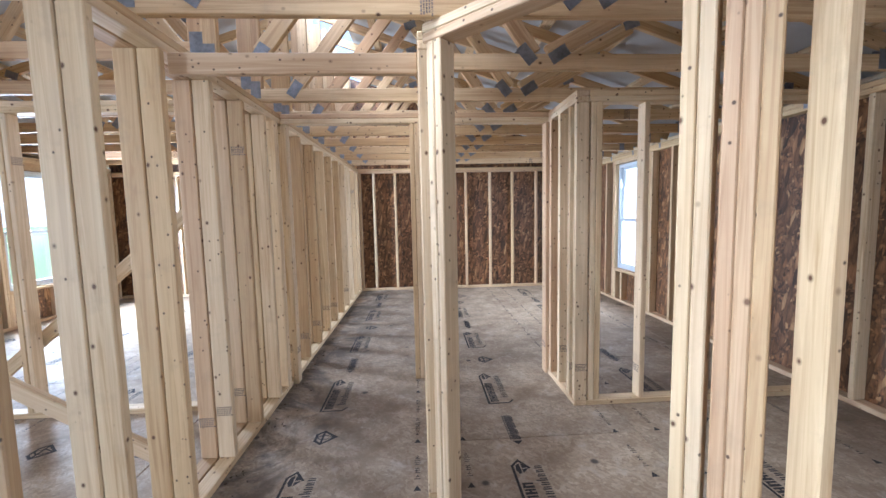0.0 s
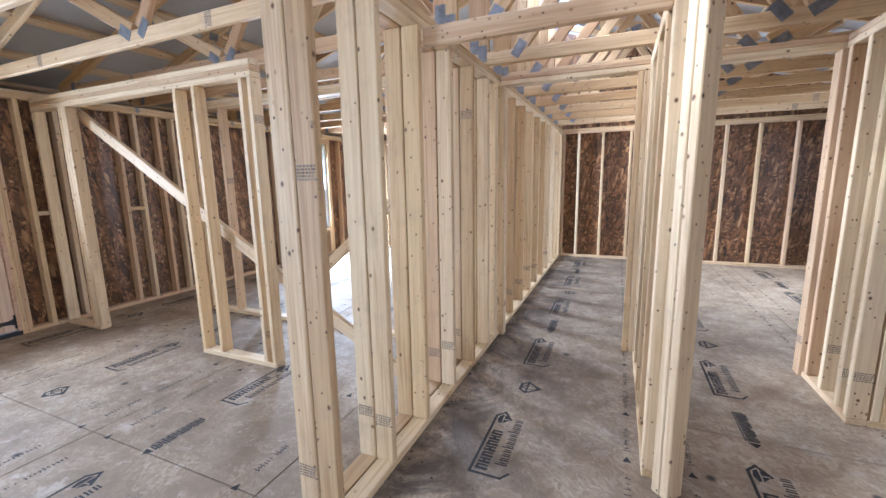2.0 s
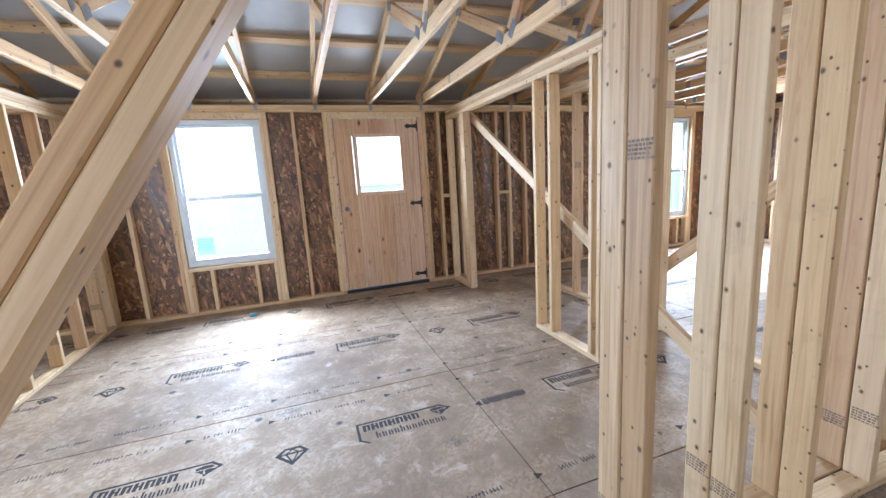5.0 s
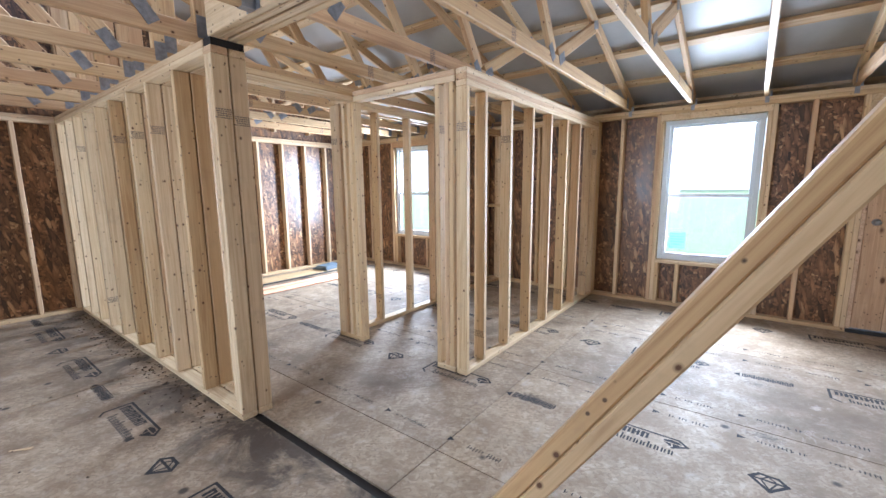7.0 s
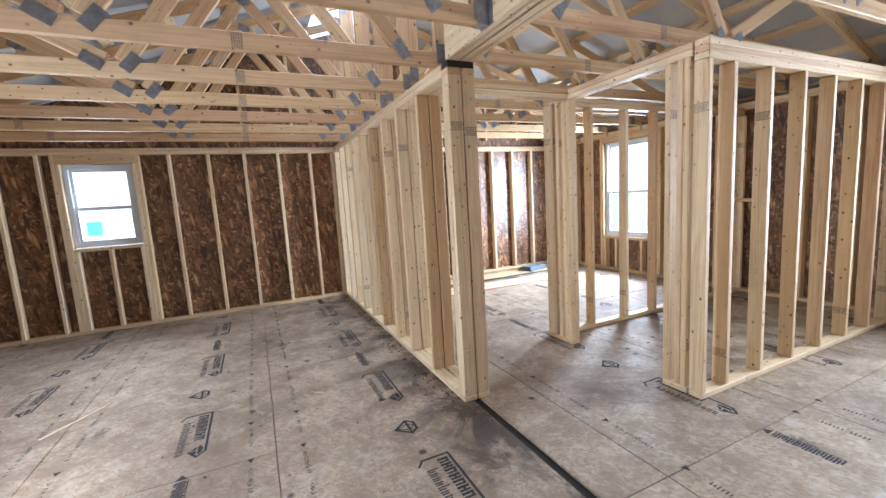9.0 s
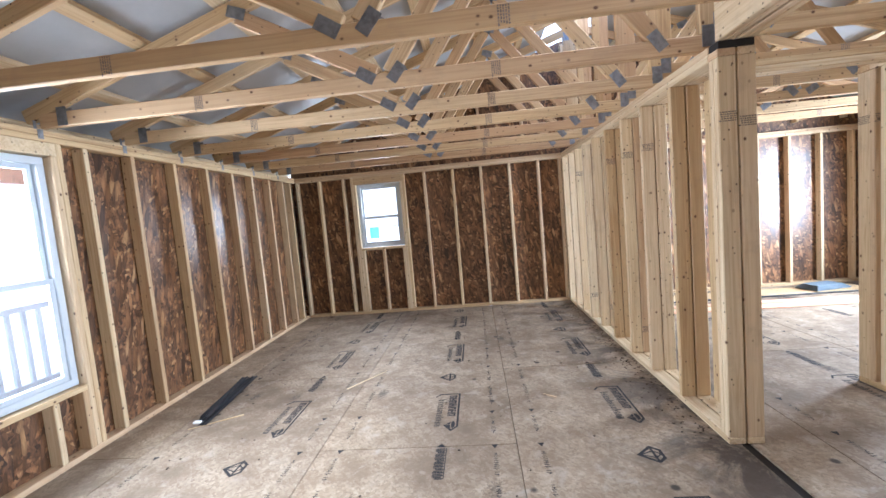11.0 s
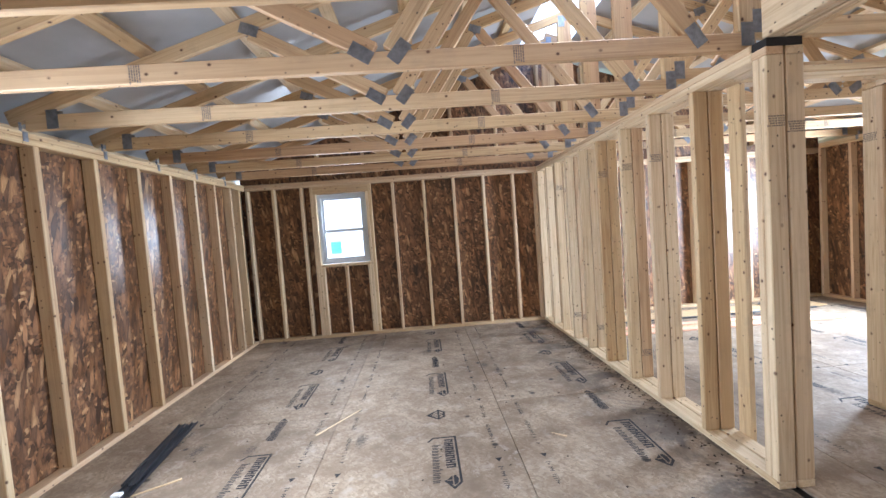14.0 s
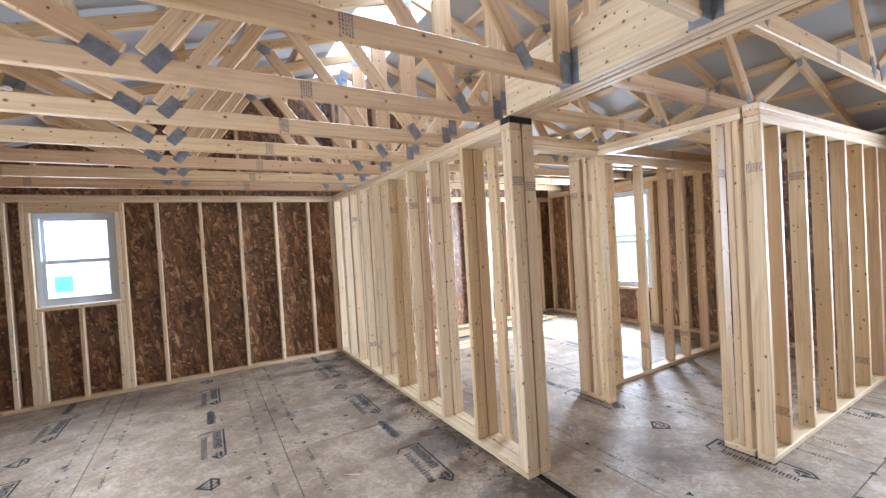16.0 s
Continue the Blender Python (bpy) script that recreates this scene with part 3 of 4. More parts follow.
# ---- floor ----
floor = empty("floor", "dusty strand board subfloor with printed marks", "floor", kind="structure")
slab("joist_deck", (XW - D, YS - D, -0.25), (XE + D, YN + D, -0.03), DECK, floor)
slab("floor_gap", (-1.215, YS, -0.0295), (-1.165, YN, -0.010), DARKTAPE, floor)
PANELS = {}


def panel(x0, x1, y0, y1):
    x0, x1, y0, y1 = [round(v, 4) for v in (x0 + 0.0025, x1 - 0.0025, y0 + 0.0025, y1 - 0.0025)]
    if x1 - x0 < 0.03 or y1 - y0 < 0.03:
        return
    me = brick_mesh(x1 - x0, y1 - y0, 0.028, FLOOR, 0.0015)
    ob = new("floor_board", me)
    ob.parent = floor
    ob.location = ((x0 + x1) / 2, (y0 + y1) / 2, -0.014)


def lay(xs, phase):
    for k, (x0, x1) in enumerate(zip(xs, xs[1:])):
        y = YS - D
        nxt = phase[k % len(phase)]
        while nxt < YS - D + 0.05:
            nxt += 2.40
        while y < YN + D - 0.05:
            y1 = min(nxt, YN + D)
            panel(x0, x1, y, y1)
            y, nxt = y1, nxt + 2.40


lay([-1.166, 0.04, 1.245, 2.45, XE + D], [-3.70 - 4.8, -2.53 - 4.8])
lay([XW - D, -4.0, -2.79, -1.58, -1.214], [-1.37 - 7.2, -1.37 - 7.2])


# ---- printed marks on the floor boards ----
def flat(bm, pts, z=0.0006):
    v = [bm.verts.new((x, y, z)) for x, y in pts]
    bm.faces.new(v)


def stroke(bm, p, q, w):
    p, q = Vector(p), Vector(q)
    d = (q - p).normalized() * (w / 2)
    n = Vector((-d.y, d.x))
    flat(bm, [p - d + n, p - d - n, q + d - n, q + d + n])


def mark_mesh(kind):
    bm = bmesh.new()
    r = random.Random(4)
    if kind == "label":
        # an open frame ending in a faceted stone, two rows of letter-sized bars
        stroke(bm, (-0.26, 0.085), (0.22, 0.085), 0.014)
        stroke(bm, (-0.26, 0.085), (-0.26, -0.06), 0.014)
        stroke(bm, (-0.26, -0.06), (-0.22, -0.09), 0.012)
        stroke(bm, (0.22, 0.085), (0.265, 0.045), 0.014)
        stroke(bm, (0.265, 0.045), (0.20, 0.0), 0.014)
        flat(bm, [(0.15, 0.058), (0.185, 0.072), (0.225, 0.066), (0.24, 0.046), (0.16, 0.044)])
        flat(bm, [(0.155, 0.038), (0.19, 0.038), (0.195, 0.004)])
        flat(bm, [(0.198, 0.038), (0.238, 0.038), (0.202, 0.004)])
        x = -0.225
        for k in range(7):
            w = 0.036
            stroke(bm, (x, 0.018), (x, 0.060), 0.017)
            stroke(bm, (x + 0.024, 0.018), (x + 0.024, 0.060), 0.013)
            if k % 2:
                stroke(bm, (x, 0.04), (x + 0.02, 0.04), 0.012)
            else:
                stroke(bm, (x, 0.060), (x + 0.02, 0.060), 0.012)
            x += 0.046
        x = -0.17
        for k in range(12):
            h = 0.034 if k % 4 else 0.05
            stroke(bm, (x, -0.065), (x, -0.065 + h), 0.009)
            stroke(bm, (x + 0.014, -0.065), (x + 0.014, -0.035), 0.008)
            x += 0.033
    elif kind == "stone":
        ring = [(-0.07, 0.02), (-0.035, 0.06), (0.035, 0.06), (0.07, 0.02), (0, -0.06)]
        for p, q in zip(ring, ring[1:] + ring[:1]):
            stroke(bm, p, q, 0.016)
        stroke(bm, (-0.07, 0.02), (0.07, 0.02), 0.013)
        stroke(bm, (-0.03, 0.02), (0, -0.05), 0.008)
        stroke(bm, (0.03, 0.02), (0, -0.05), 0.008)
        stroke(bm, (-0.03, 0.02), (0.0, 0.055), 0.008)
        stroke(bm, (0.03, 0.02), (0.0, 0.055), 0.008)
    elif kind == "bar":
        x = -0.15
        for k in range(11):
            stroke(bm, (x, -0.024), (x, 0.024 if k % 3 else 0.01), 0.011)
            stroke(bm, (x + 0.013, -0.02), (x + 0.013, 0.022), 0.009)
            x += 0.026
        stroke(bm, (-0.15, -0.034), (0.13, -0.034), 0.005)
        flat(bm, [(0.14, -0.03), (0.18, 0.0), (0.14, 0.03)])
    elif kind == "nail_guide":
        y = -1.15
        while y < 1.1:
            for j in range(r.randint(8, 15)):
                h = r.choice((0.010, 0.010, 0.014, 0.006))
                stroke(bm, (-h, y), (h, y), 0.005)
                if r.random() < 0.5:
                    stroke(bm, (r.choice((-h, h)), y), (0, y + 0.011), 0.004)
                y += 0.017 if r.random() < 0.8 else 0.034
            y += r.uniform(0.05, 0.16)
            if r.random() < 0.5:
                flat(bm, [(-0.02, y), (0.02, y), (0, y + 0.04)])
                y += 0.09
    me = bpy.data.meshes.new(kind)
    bm.to_mesh(me)
    bm.free()
    me.materials.append(INK)
    return me


MARK = {k: mark_mesh(k) for k in ("label", "stone", "bar", "nail_guide")}


def mark(kind, x, y, turn):
    ob = new("printed_" + kind, MARK[kind])
    ob.parent = floor
    ob.matrix_basis = pose(x, y, 0.0, 0, 0, turn)


P = 1.19
COLUMNS = [(-0.69, 0, 90), (0.49, 1, 90), (1.68, 0, 90), (-2.33, 0, 90), (-3.56, 1, 90), (-4.80, 0, 90)]
for x, odd, turn in COLUMNS:
    for k in range(-10, 13):
        y = P * k / 2
        if not YS + 0.2 < y < YN - 0.2:
            continue
        if k % 2:
            mark("label", x, y, turn)
        elif (k // 2 + odd) % 2 == 0:
            mark("stone", x + 0.03, y, turn)
        else:
            mark("bar", x, y, -turn)
for x in (-0.10, 0.17, 1.11, 1.37, 2.32):
    for k in range(6):
        mark("nail_guide", x, -4.9 + 2.4 * k, 0)
for x in (-2.66, -2.91, -3.87, -4.13, -1.70):
    for k in range(5):
        mark("nail_guide", x, -4.9 + 2.4 * k, 0)

# ---- roof: trusses, purlins and metal sheet ----


def truss(length, label):
    """Half truss: x from the outer wall to the join; y is its thickness; z from the chord's underside."""
    t = empty("roof_truss", label, "truss", "roof trusses")
    h0 = 0.09

    def top(x):
        return h0 + 0.02 + SLOPE * x
    c = 0.0445
    ax = (0, 1, 0)
    span = Vector((0, 0, 1))
    board("bottom_chord", (0.10, 0, c), (length, 0, c), span, t, material=DIMPINE)
    board("top_chord", (0.0, 0, top(0.0) - 0.035), (length, 0, top(length) - 0.035), span, t, material=DIMPINE)
    e = length - 0.045
    board("end_post", (e, 0, 0.09), (e, 0, top(e) - 0.09), (1, 0, 0), t, material=DIMPINE)
    b1, b2 = 2.27, 3.72 * length / 4.02
    t1, t2 = 1.45, 3.02
    webs = (((b1 - 0.03, 0.09), (t1, top(t1) - 0.09)), ((b1 + 0.05, 0.09), (t2 - 0.04, top(t2) - 0.09)),
            ((b2, 0.09), (t2 + 0.04, top(t2) - 0.09)))
    for (xa, za), (xb, zb) in webs:
        board("web", (xa, 0, za), (xb, 0, zb), (0, 0, 1), t, material=DIMPINE)
    for sx, sz, ang in ((b1 - 0.09, 0.085, 32), (b1 + 0.09, 0.085, -50), (b2, 0.085, 55), (e, 0.08, 90),
                        (t1, top(t1) - 0.07, 20), (t2, top(t2) - 0.07, 18), (0.26, 0.06, 90), (e, top(e) - 0.09, 90)):
        for side in (-1, 1):
            key = "plate"
            if key not in STORE:
                bm = boxes(((0, 0, 0), (0.112, 0.002, 0.066)))
                for k in range(4):
                    for j in range(3):
                        add_box(bm, (-0.039 + 0.026 * k, 0.0, -0.021 + 0.021 * j), (0.009, 0.0036, 0.012))
                me = bpy.data.meshes.new("gusset_plate")
                bm.to_mesh(me)
                bm.free()
                me.materials.append(STEEL)
                STORE[key] = me
            ob = new("gusset_plate", STORE[key])
            ob.parent = t
            ob.matrix_basis = pose(sx, side * 0.0202, sz, 0, ang, 0)
    for sx in (1.15, 2.92):
        for side in (-1, 1):
            st = new("grade_stamp", STAMP)
            st.parent = t
            st.matrix_basis = pose(sx, side * 0.0197, 0.045, 0, 90, 0)
    return t


LT = 0.0005
truss_a = truss(XE + D - XM - 0.001, "half roof truss of pale pine with steel plates")
truss_b = truss(XE + D - XM + 0.085, "half roof truss of pale pine with steel plates")
rowsE = [-1.99 + 0.61 * k for k in range(-6, 15)]
firsts = {truss_a: False, truss_b: False}


def place_truss(src, m):
    if not firsts[src]:
        src.matrix_basis = m
        firsts[src] = True
    else:
        copy_thing(src, m)


for y in rowsE:
    src = truss_a if W2B < y < W1A else truss_b
    place_truss(src, pose(XE + D, y, ZP + LT, 0, 0, 180))
    place_truss(src, pose(XW - D, y, ZW + LT, 0, 0, 0))

roof = empty("roof", "pitched roof with pale lining under metal sheets", "roof", kind="structure")
for sgn, x0, x1 in ((-1, XE + 0.5, -0.86), (1, XW - 0.5, -1.52)):
    n = 8
    for k in range(n):
        x = x0 + (x1 - x0) * (k + 0.35) / n
        z = roof_z(x) + 0.022
        board("purlin", (x, YS - 0.4, z), (x, YN + 0.4, z), Vector((-sgn * 1.0, 0, -SLOPE * 1.0)) * -1, roof)
    bm = bmesh.new()
    pts = [(x0, roof_z(x0) + 0.044), (x1, roof_z(x1) + 0.044)]
    lo = [[bm.verts.new((x, y, z + dz)) for x, z in pts] for y in (YS - 0.45, YN + 0.45) for dz in (0, 0.012)]
    for f in ((lo[0][0], lo[0][1], lo[2][1], lo[2][0]), (lo[1][0], lo[3][0], lo[3][1], lo[1][1]), (lo[0][0], lo[1][0], lo[1][1], lo[0][1]),
              (lo[2][0], lo[2][1], lo[3][1], lo[3][0]), (lo[0][0], lo[2][0], lo[3][0], lo[1][0]), (lo[0][1], lo[1][1], lo[3][1], lo[2][1])):
        bm.faces.new(f)
    bmesh.ops.recalc_face_normals(bm, faces=bm.faces[:])
    part("roof_sheet", bm, FOIL, roof)

# ---- windows and door ----


def window(name, axis, o, d, sign, label, sticker=True):
    """Single-hung vinyl window; d: the plane of its inner frame edge, sign: outwards."""
    a, b, z0, z1 = o
    w = empty(name, label, "window", kind="structure")
    cx = d + sign * 0.035

    def bar(nm, s0, s1, za, zb, dep, off, par, m=VINYL):
        lo, hi = line(axis, s0, cx + sign * off - dep / 2, za), line(axis, s1, cx + sign * off + dep / 2, zb)
        return slab(nm, lo, hi, m, par, 0.003 if m is not GLASS else 0)
    g = 0.006
    a, b, z0, z1 = a + g, b - g, z0 + g, z1 - g
    f = 0.045
    bar("frame_head", a, b, z1 - f, z1, 0.07, 0, w)
    bar("frame_sill", a, b, z0, z0 + f, 0.07, 0, w)
    bar("frame_jamb", a, a + f, z0 + f + 0.001, z1 - f - 0.001, 0.07, 0, w)
    bar("frame_jamb", b - f, b, z0 + f + 0.001, z1 - f - 0.001, 0.07, 0, w)
    zm = z0 + (z1 - z0) * 0.47
    for nm, za, zb, off in (("lower_sash", z0 + f, zm + 0.02, -0.012), ("upper_sash", zm - 0.02, z1 - f, 0.016)):
        r = 0.032
        a1, b1 = a + f + 0.001, b - f - 0.001
        bar(nm, a1, b1, zb - r, zb, 0.024, off, w)
        bar("rail", a1, b1, za, za + r, 0.024, off, w)
        bar("stile", a1, a1 + r, za + r + 0.001, zb - r - 0.001, 0.024, off, w)
        bar("stile", b1 - r, b1, za + r + 0.001, zb - r - 0.001, 0.024, off, w)
        pane = bar("pane", a1 + r, b1 - r, za + r, zb - r, 0.004, off, w, GLASS)
        pane.visible_shadow = False
        if nm == "lower_sash" and sticker:
            k = min(0.16, (b - a) * 0.22)
            s0 = a1 + r + 0.03 if sign < 0 else b1 - r - 0.06 - k
            if axis == "x":
                s0 = b1 - r - 0.05 - k
            bar("sticker", s0, s0 + k, za + r + 0.05, za + r + 0.05 + k * 1.15, 0.001, off - 0.006, w, CYAN)
            for i, cut in enumerate((0.30, 0.15, 0.22, 0.12, 0.5)):
                zl = za + r + 0.05 + k * (1.0 - 0.18 * i)
                bar("print_line", s0 + k * cut / 2, s0 + k * (1 - cut / 2), zl, zl + k * 0.05, 0.001, off - 0.009, w, SLATE)
    return w


window("window_east", "y", EWIN, XE + 0.052, 1, "white vinyl sash window with a paper sticker")
window("window_north_east", "y", NEWIN, XE + 0.052, 1, "white vinyl sash window", False)
window("window_south", "x", SWIN, YS - 0.045, -1, "small white vinyl sash window with a paper sticker")
window("window_west", "y", WWIN, XW - 0.045, -1, "white vinyl sash window with a paper sticker")
window("window_south_west", "y", SWWIN, XW - 0.045, -1, "white vinyl sash window", False)
window("window_north_west", "y", NWWIN, XW - 0.045, -1, "white vinyl sash window", False)

door = empty("door_west", "closed pine plank door with a square glass and black strap hinges", "door", kind="structure")
dx = XW - 0.035
y0, y1 = WDOOR[0] + 0.03, WDOOR[1] - 0.03
gl = (0.87, 1.40, 1.18, 1.85)
n = 5
for k in range(n):
    ya, yb = y0 + (y1 - y0) * k / n, y0 + (y1 - y0) * (k + 1) / n
    for za, zb in ([(0.045, gl[2]), (gl[3], 2.04)] if (ya + yb) / 2 > gl[0] and (ya + yb) / 2 < gl[1] else [(0.045, 2.04)]):
        board("plank", (dx, (ya + yb) / 2, za), (dx, (ya + yb) / 2, zb), (0, 1, 0), door, t=0.035, w=yb - ya - 0.002, material=DOORPINE)
for a, b, za, zb in ((gl[0] - 0.03, gl[1] + 0.03, gl[3] - 0.02, gl[3] + 0.02), (gl[0] - 0.03, gl[1] + 0.03, gl[2] - 0.02, gl[2] + 0.02),
                     (gl[0] - 0.03, gl[0] + 0.01, gl[2] + 0.021, gl[3] - 0.021), (gl[1] - 0.01, gl[1] + 0.03, gl[2] + 0.021, gl[3] - 0.021)):
    slab("glass_trim", (dx - 0.024, a, za), (dx + 0.024, b, zb), DOORPINE, door, 0.003)
slab("pane", (dx - 0.002, gl[0], gl[2]), (dx + 0.002, gl[1], gl[3]), GLASS, door).visible_shadow = False
slab("threshold", (XW - 0.09, WDOOR[0], 0.0), (XW, WDOOR[1], 0.04), BLACK, door, 0.004)
for a, b in ((WDOOR[0], y0 - 0.003), (y1 + 0.003, WDOOR[1])):
    slab("jamb", (XW - 0.085, a, 0.041), (XW + 0.004, b, 2.045), DOORPINE, door)
for z in (0.13, 1.03, 1.95):
    bm = bmesh.new()
    vs = add_box(bm, (0, 0.004, 0), (0.006, 0.056, 0.17))
    for v in vs:
        if v.co.y < 0:
            v.co.z *= 0.72
    for ya, yb, ha, hb in ((-0.024, -0.055, 0.060, 0.038), (-0.055, -0.105, 0.038, 0.032), (-0.105, -0.135, 0.032, 0.060), (-0.135, -0.168, 0.060, 0.006)):
        vs = add_box(bm, (0, (ya + yb) / 2, 0), (0.006, ya - yb, 1.0))
        for v in vs:
            v.co.z *= hb if v.co.y < (ya + yb) / 2 else ha
    bmesh.ops.create_cone(bm, cap_ends=True, segments=12, radius1=0.009, radius2=0.009, depth=0.13,
                          matrix=Matrix.Translation((0.006, 0.012, 0)))
    h = part("hinge", bm, IRON, door, "black iron strap hinge")
    h.location = (dx + 0.021, y1 + 0.012, z)
bm = bmesh.new()
bmesh.ops.create_cone(bm, cap_ends=True, segments=20, radius1=0.03, radius2=0.028, depth=0.01, matrix=pose(0, 0, 0, 0, 90, 0))
bmesh.ops.create_cone(bm, cap_ends=True, segments=16, radius1=0.011, radius2=0.011, depth=0.05, matrix=pose(0.025, 0, 0, 0, 90, 0))
bmesh.ops.create_uvsphere(bm, u_segments=16, v_segments=10, radius=0.026, matrix=pose(0.055, 0, 0))
kn = part("knob", bm, STEEL, door, "round steel door knob")
kn.location = (dx + 0.022, y0 + 0.07, 1.02)

# ---- loose things on the floor ----


def strip_bundle():
    b = empty("trim_bundle", "bundle of long black trim strips lying on the subfloor", "trim strips")
    for k, (dx0, dx1, z) in enumerate(((0.0, 0.0, 0.012), (0.055, 0.02, 0.012), (0.02, 0.06, 0.031), (0.085, 0.075, 0.012))):
        p = Vector((2.27 + dx0, -2.90 - 0.04 * k, z))
        q = Vector((2.385 + dx1, -3.80 + 0.03 * k, z))
        bm = bmesh.new()
        ln = (q - p).length
        add_box(bm, (0, 0, 0), (ln, 0.042, 0.004))
        add_box(bm, (0, 0.019, 0.005), (ln, 0.004, 0.012))
        add_box(bm, (0, -0.019, 0.005), (ln, 0.004, 0.012))
        ob = part("strip", bm, BLACK, b)
        m = Matrix.Translation((p + q) / 2) @ (q - p).to_track_quat("X", "Z").to_matrix().to_4x4()
        ob.matrix_basis = m
    bm = boxes(((0, 0, 0), (0.05, 0.03, 0.012)))
    part("paper_tag", bm, WHITE, b, "white paper end tag").location = (2.30, -2.885, 0.043)


strip_bundle()


def sliver(a, b, w):
    a, b = Vector(a), Vector(b)
    bm = bmesh.new()
    ln = (b - a).length
    vs = add_box(bm, (0, 0, 0), (ln, w, 0.004))
    for v in vs:
        if v.co.x > 0:
            v.co.y *= 0.3
    ob = part("wood_sliver", bm, PINE, None)
    ob.matrix_basis = Matrix.Translation((a + b) / 2 + Vector((0, 0, 0.0035))) @ (b - a).to_track_quat("X", "Z").to_matrix().to_4x4()
    tagged(ob, "thin pale offcut of wood on the subfloor", "offcut", "offcuts on the floor")


sliver((1.36, -3.42, 0), (1.10, -3.78, 0), 0.018)
sliver((2.05, -3.05, 0), (2.36, -2.86, 0), 0.02)
sliver((-0.30, -3.1, 0), (-0.22, -3.16, 0), 0.02)

rp = random.Random(5)


def scrap(x, y, size, material, label):
    bm = bmesh.new()
    bmesh.ops.create_icosphere(bm, subdivisions=2, radius=size)
    for v in bm.verts:
        v.co *= rp.uniform(0.55, 1.15)
        v.co.z = abs(v.co.z) * 0.75
    ob = part("paper_scrap", bm, material, None)
    ob.location = (x, y, 0.001)
    tagged(ob, label, "litter")


scrap(-1.95, -0.175, 0.035, WHITE, "crumpled white paper scrap on the subfloor")
scrap(-4.86, -0.42, 0.045, CYAN, "crumpled pale plastic wrapper near the outer wall")

crumbs = bmesh.new()
rc = random.Random(21)
for k in range(520):
    if k < 260:
        x, y = XM + 0.01 + abs(rc.gauss(0, 0.10)), rc.uniform(-6.0, -2.5)
    elif k < 380:
        x, y = XM + 0.01 + abs(rc.gauss(0, 0.07)), rc.uniform(1.0, 6.9)
    else:
        x, y = rc.uniform(-0.9, 2.6), rc.uniform(-5.9, 1.4)
    sx, sy, sz = rc.uniform(0.004, 0.017), rc.uniform(0.003, 0.010), rc.uniform(0.002, 0.006)
    add_box(crumbs, (0, 0, sz / 2), (sx, sy, sz), pose(x, y, 0.0012, 0, 0, rc.uniform(0, 180)))
tagged(part("dirt_crumbs", crumbs, DIRT, None), "dark crumbs of dirt and sawdust on the subfloor", "dirt", kind="stuff")

stack = empty("board_stack", "long reddish and pale boards lying flat on the floor", "boards")
for y, z, mt in ((-5.06, 0.012, REDWOOD), (-5.17, 0.012, PINE), (-5.28, 0.012, REDWOOD), (-5.22, 0.032, REDWOOD)):
    board("board", (-4.35 + 0.1 * z * 50, y, z), (-1.55, y - 0.05, z), (0, 1, 0), stack, t=0.019, w=0.095, material=mt)
shelf = empty("board_row", "pale wide boards with black strips along the end wall", "boards")
board("board", (-4.7, -5.78, 0.012), (-1.5, -5.78, 0.012), (0, 1, 0), shelf, t=0.019, w=0.30)
board("strip", (-4.5, -5.58, 0.010), (-1.5, -5.60, 0.010), (0, 1, 0), shelf, t=0.014, w=0.04, material=BLACK)
tarp = bmesh.new()
for k in range(4):
    add_box(tarp, (0.02 * k, 0.015 * k, 0.012 + 0.018 * k), (0.50 - 0.04 * k, 0.30 - 0.03 * k, 0.016))
bmesh.ops.bevel(tarp, geom=tarp.edges[:], offset=0.006, segments=1, affect="EDGES")
tarp_ob = part("folded_sheet", tarp, SLATE, None)
tarp_ob.matrix_basis = pose(-4.25, -5.80, 0.0225, 0, 0, 12)
tagged(tarp_ob, "folded slate-blue sheet lying on pale boards", "sheet")

# ---- outside ----
ground = slab("ground", (-400, -400, -0.9), (400, 400, -0.55), GRASS)
tagged(ground, "sunlit mown grass round the house", "ground", kind="structure")
tagged(slab("driveway", (-0.6, -150, -0.5495), (150, 150, -0.535), GRAVEL), "pale gravel yard beside the house", "ground", kind="structure")
# glowing ring added far out, so the view outside reads white
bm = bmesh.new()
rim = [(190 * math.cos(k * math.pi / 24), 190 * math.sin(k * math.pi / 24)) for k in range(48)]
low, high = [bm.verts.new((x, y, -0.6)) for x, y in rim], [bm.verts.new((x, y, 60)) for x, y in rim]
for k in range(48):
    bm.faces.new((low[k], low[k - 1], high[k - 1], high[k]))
glow_ring = part("backdrop", bm, SKYGLOW, None)
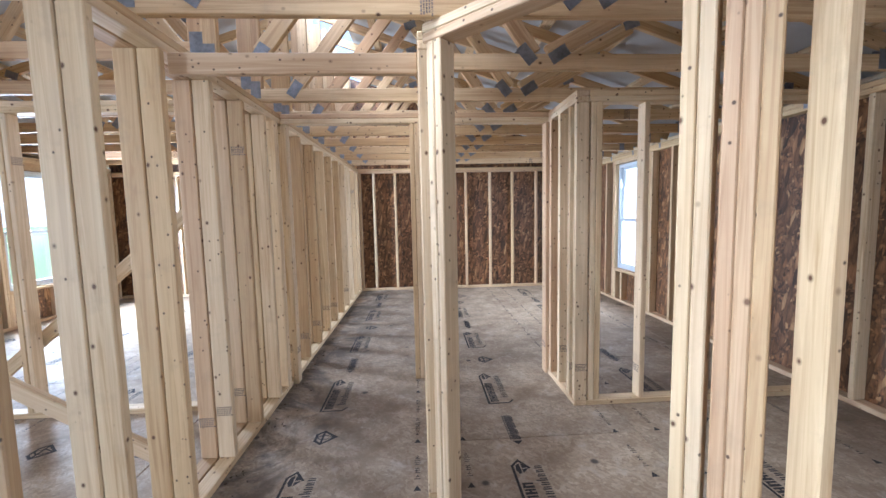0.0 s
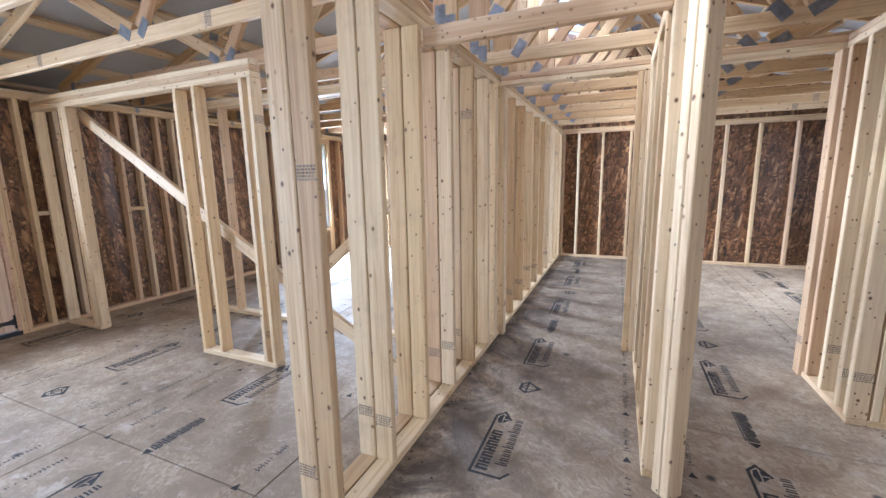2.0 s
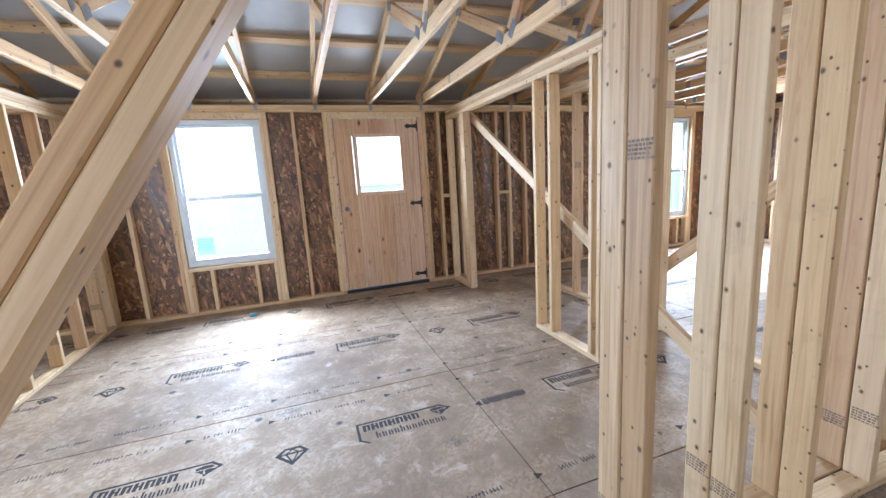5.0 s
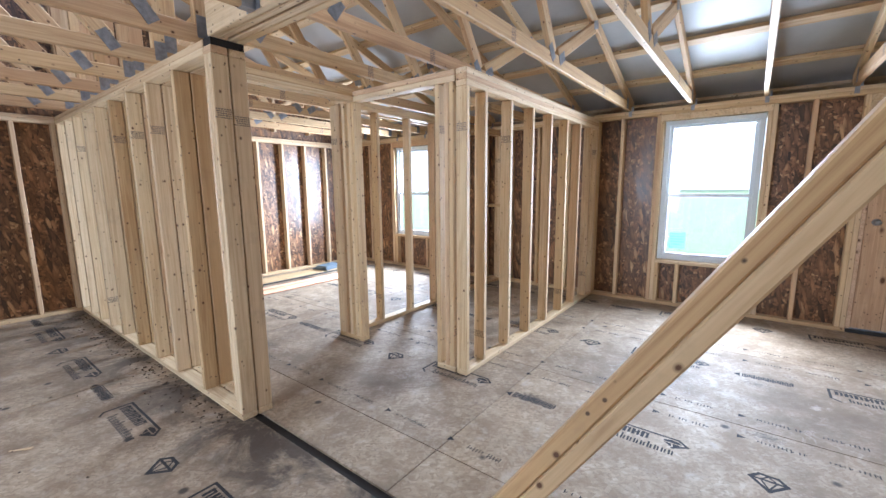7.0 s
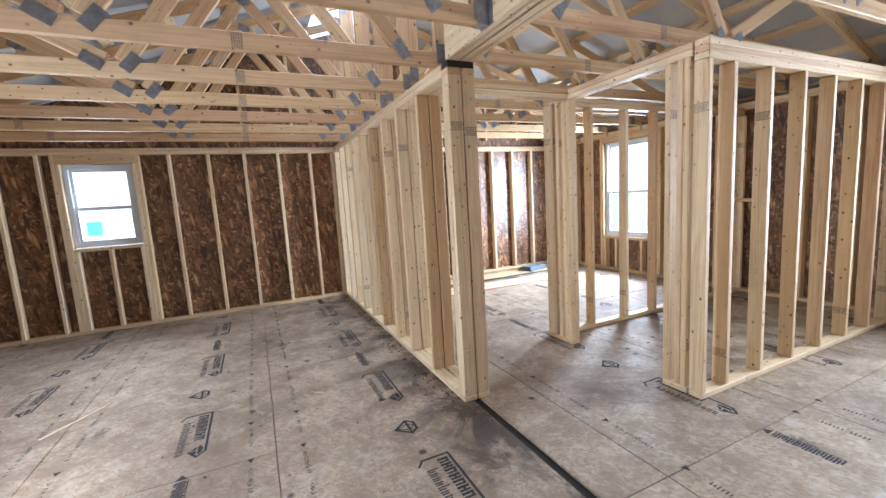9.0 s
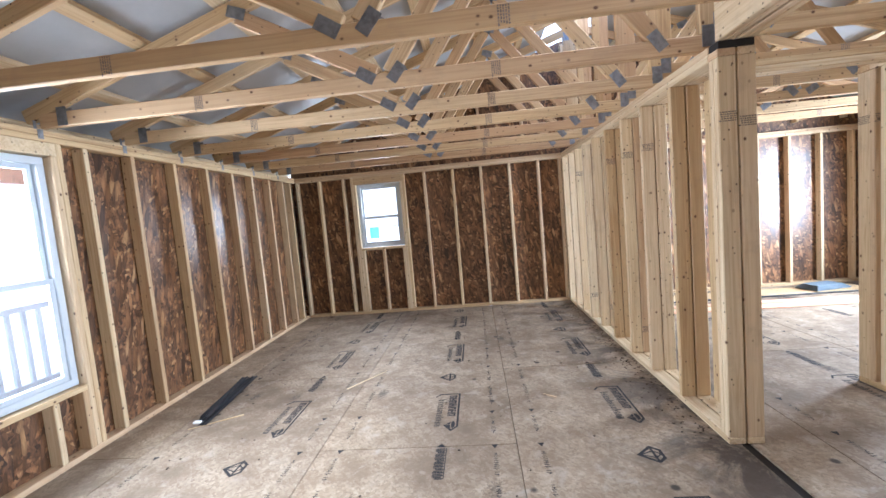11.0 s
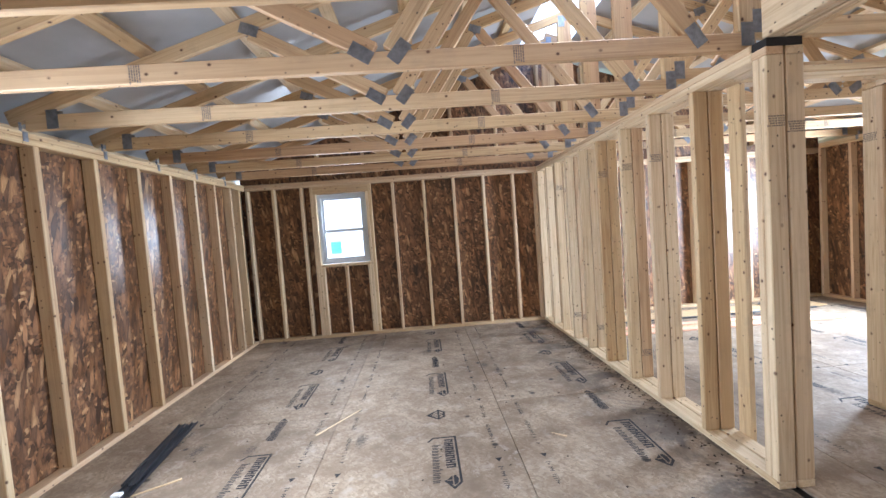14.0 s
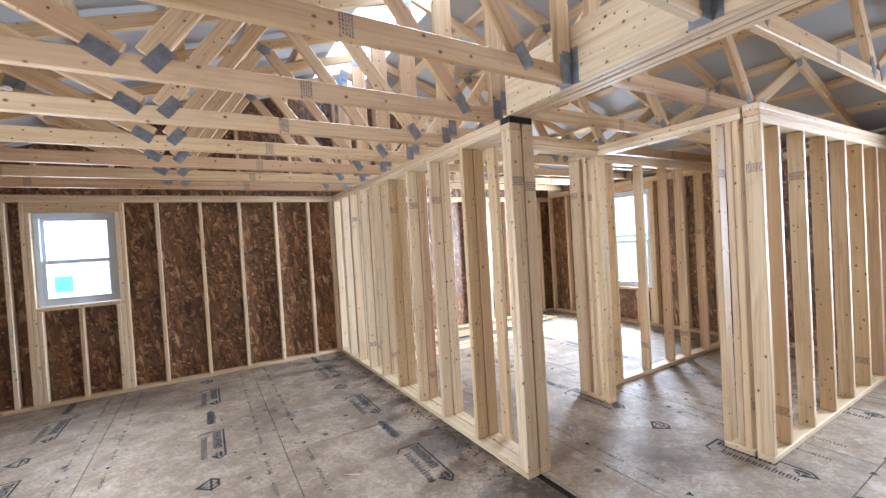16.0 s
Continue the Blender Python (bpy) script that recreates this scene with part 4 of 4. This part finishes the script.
tagged(glow_ring, "glowing white backdrop in place of the bright sky at the horizon", "sky", kind="structure")
porch = empty("porch", "covered timber porch with white railing and reddish rafters", "porch")
px0, px1, py0, py1 = XE + D + 0.04, 4.75, -5.4, 1.5
n = 13
for k in range(n):
    x = px0 + (px1 - px0) * (k + 0.5) / n
    slab("deck_board", (x - 0.065, py0, -0.09), (x + 0.065, py1, -0.06), DECK, porch)
slab("deck_frame", (px0, py0, -0.55), (px1, py1, -0.091), DECK, porch)
for y in (py0 + 0.05, -1.95, py1 - 0.05):
    slab("porch_post", (px1 - 0.10, y - 0.05, -0.059), (px1 - 0.005, y + 0.05, 2.06), WHITE, porch, 0.004)
slab("top_rail", (px1 - 0.09, py0 + 0.11, 0.80), (px1 - 0.015, -2.01, 0.85), WHITE, porch, 0.004)
slab("bottom_rail", (px1 - 0.08, py0 + 0.11, 0.04), (px1 - 0.025, -2.01, 0.09), WHITE, porch, 0.004)
slab("top_rail", (px1 - 0.09, -1.89, 0.80), (px1 - 0.015, py1 - 0.11, 0.85), WHITE, porch, 0.004)
slab("bottom_rail", (px1 - 0.08, -1.89, 0.04), (px1 - 0.025, py1 - 0.11, 0.09), WHITE, porch, 0.004)
for k in range(48):
    y = py0 + 0.2 + 0.14 * k
    if y < py1 - 0.15 and abs(y + 1.95) > 0.07:
        slab("baluster", (px1 - 0.07, y - 0.017, 0.091), (px1 - 0.035, y + 0.017, 0.799), WHITE, porch)
slab("porch_beam", (px1 - 0.10, py0, 2.061), (px1, py1, 2.20), REDWOOD, porch, 0.004)
for k in range(12):
    y = py0 + 0.1 + 0.61 * k
    board("rafter", (px0 + 0.02, y, 2.44), (px1 + 0.25, y, 2.245), UP, porch, material=REDWOOD)
bm = bmesh.new()
add_box(bm, (0, 0, 0), (px1 - px0 + 0.35, py1 - py0 + 0.3, 0.012))
rs = part("porch_roof", bm, WHITE, porch, "white sheet roof over the rafters")
rs.matrix_basis = pose((px0 + px1) / 2 + 0.15, (py0 + py1) / 2, 2.40, 0, math.degrees(math.atan(0.18 / 2.0)), 0)
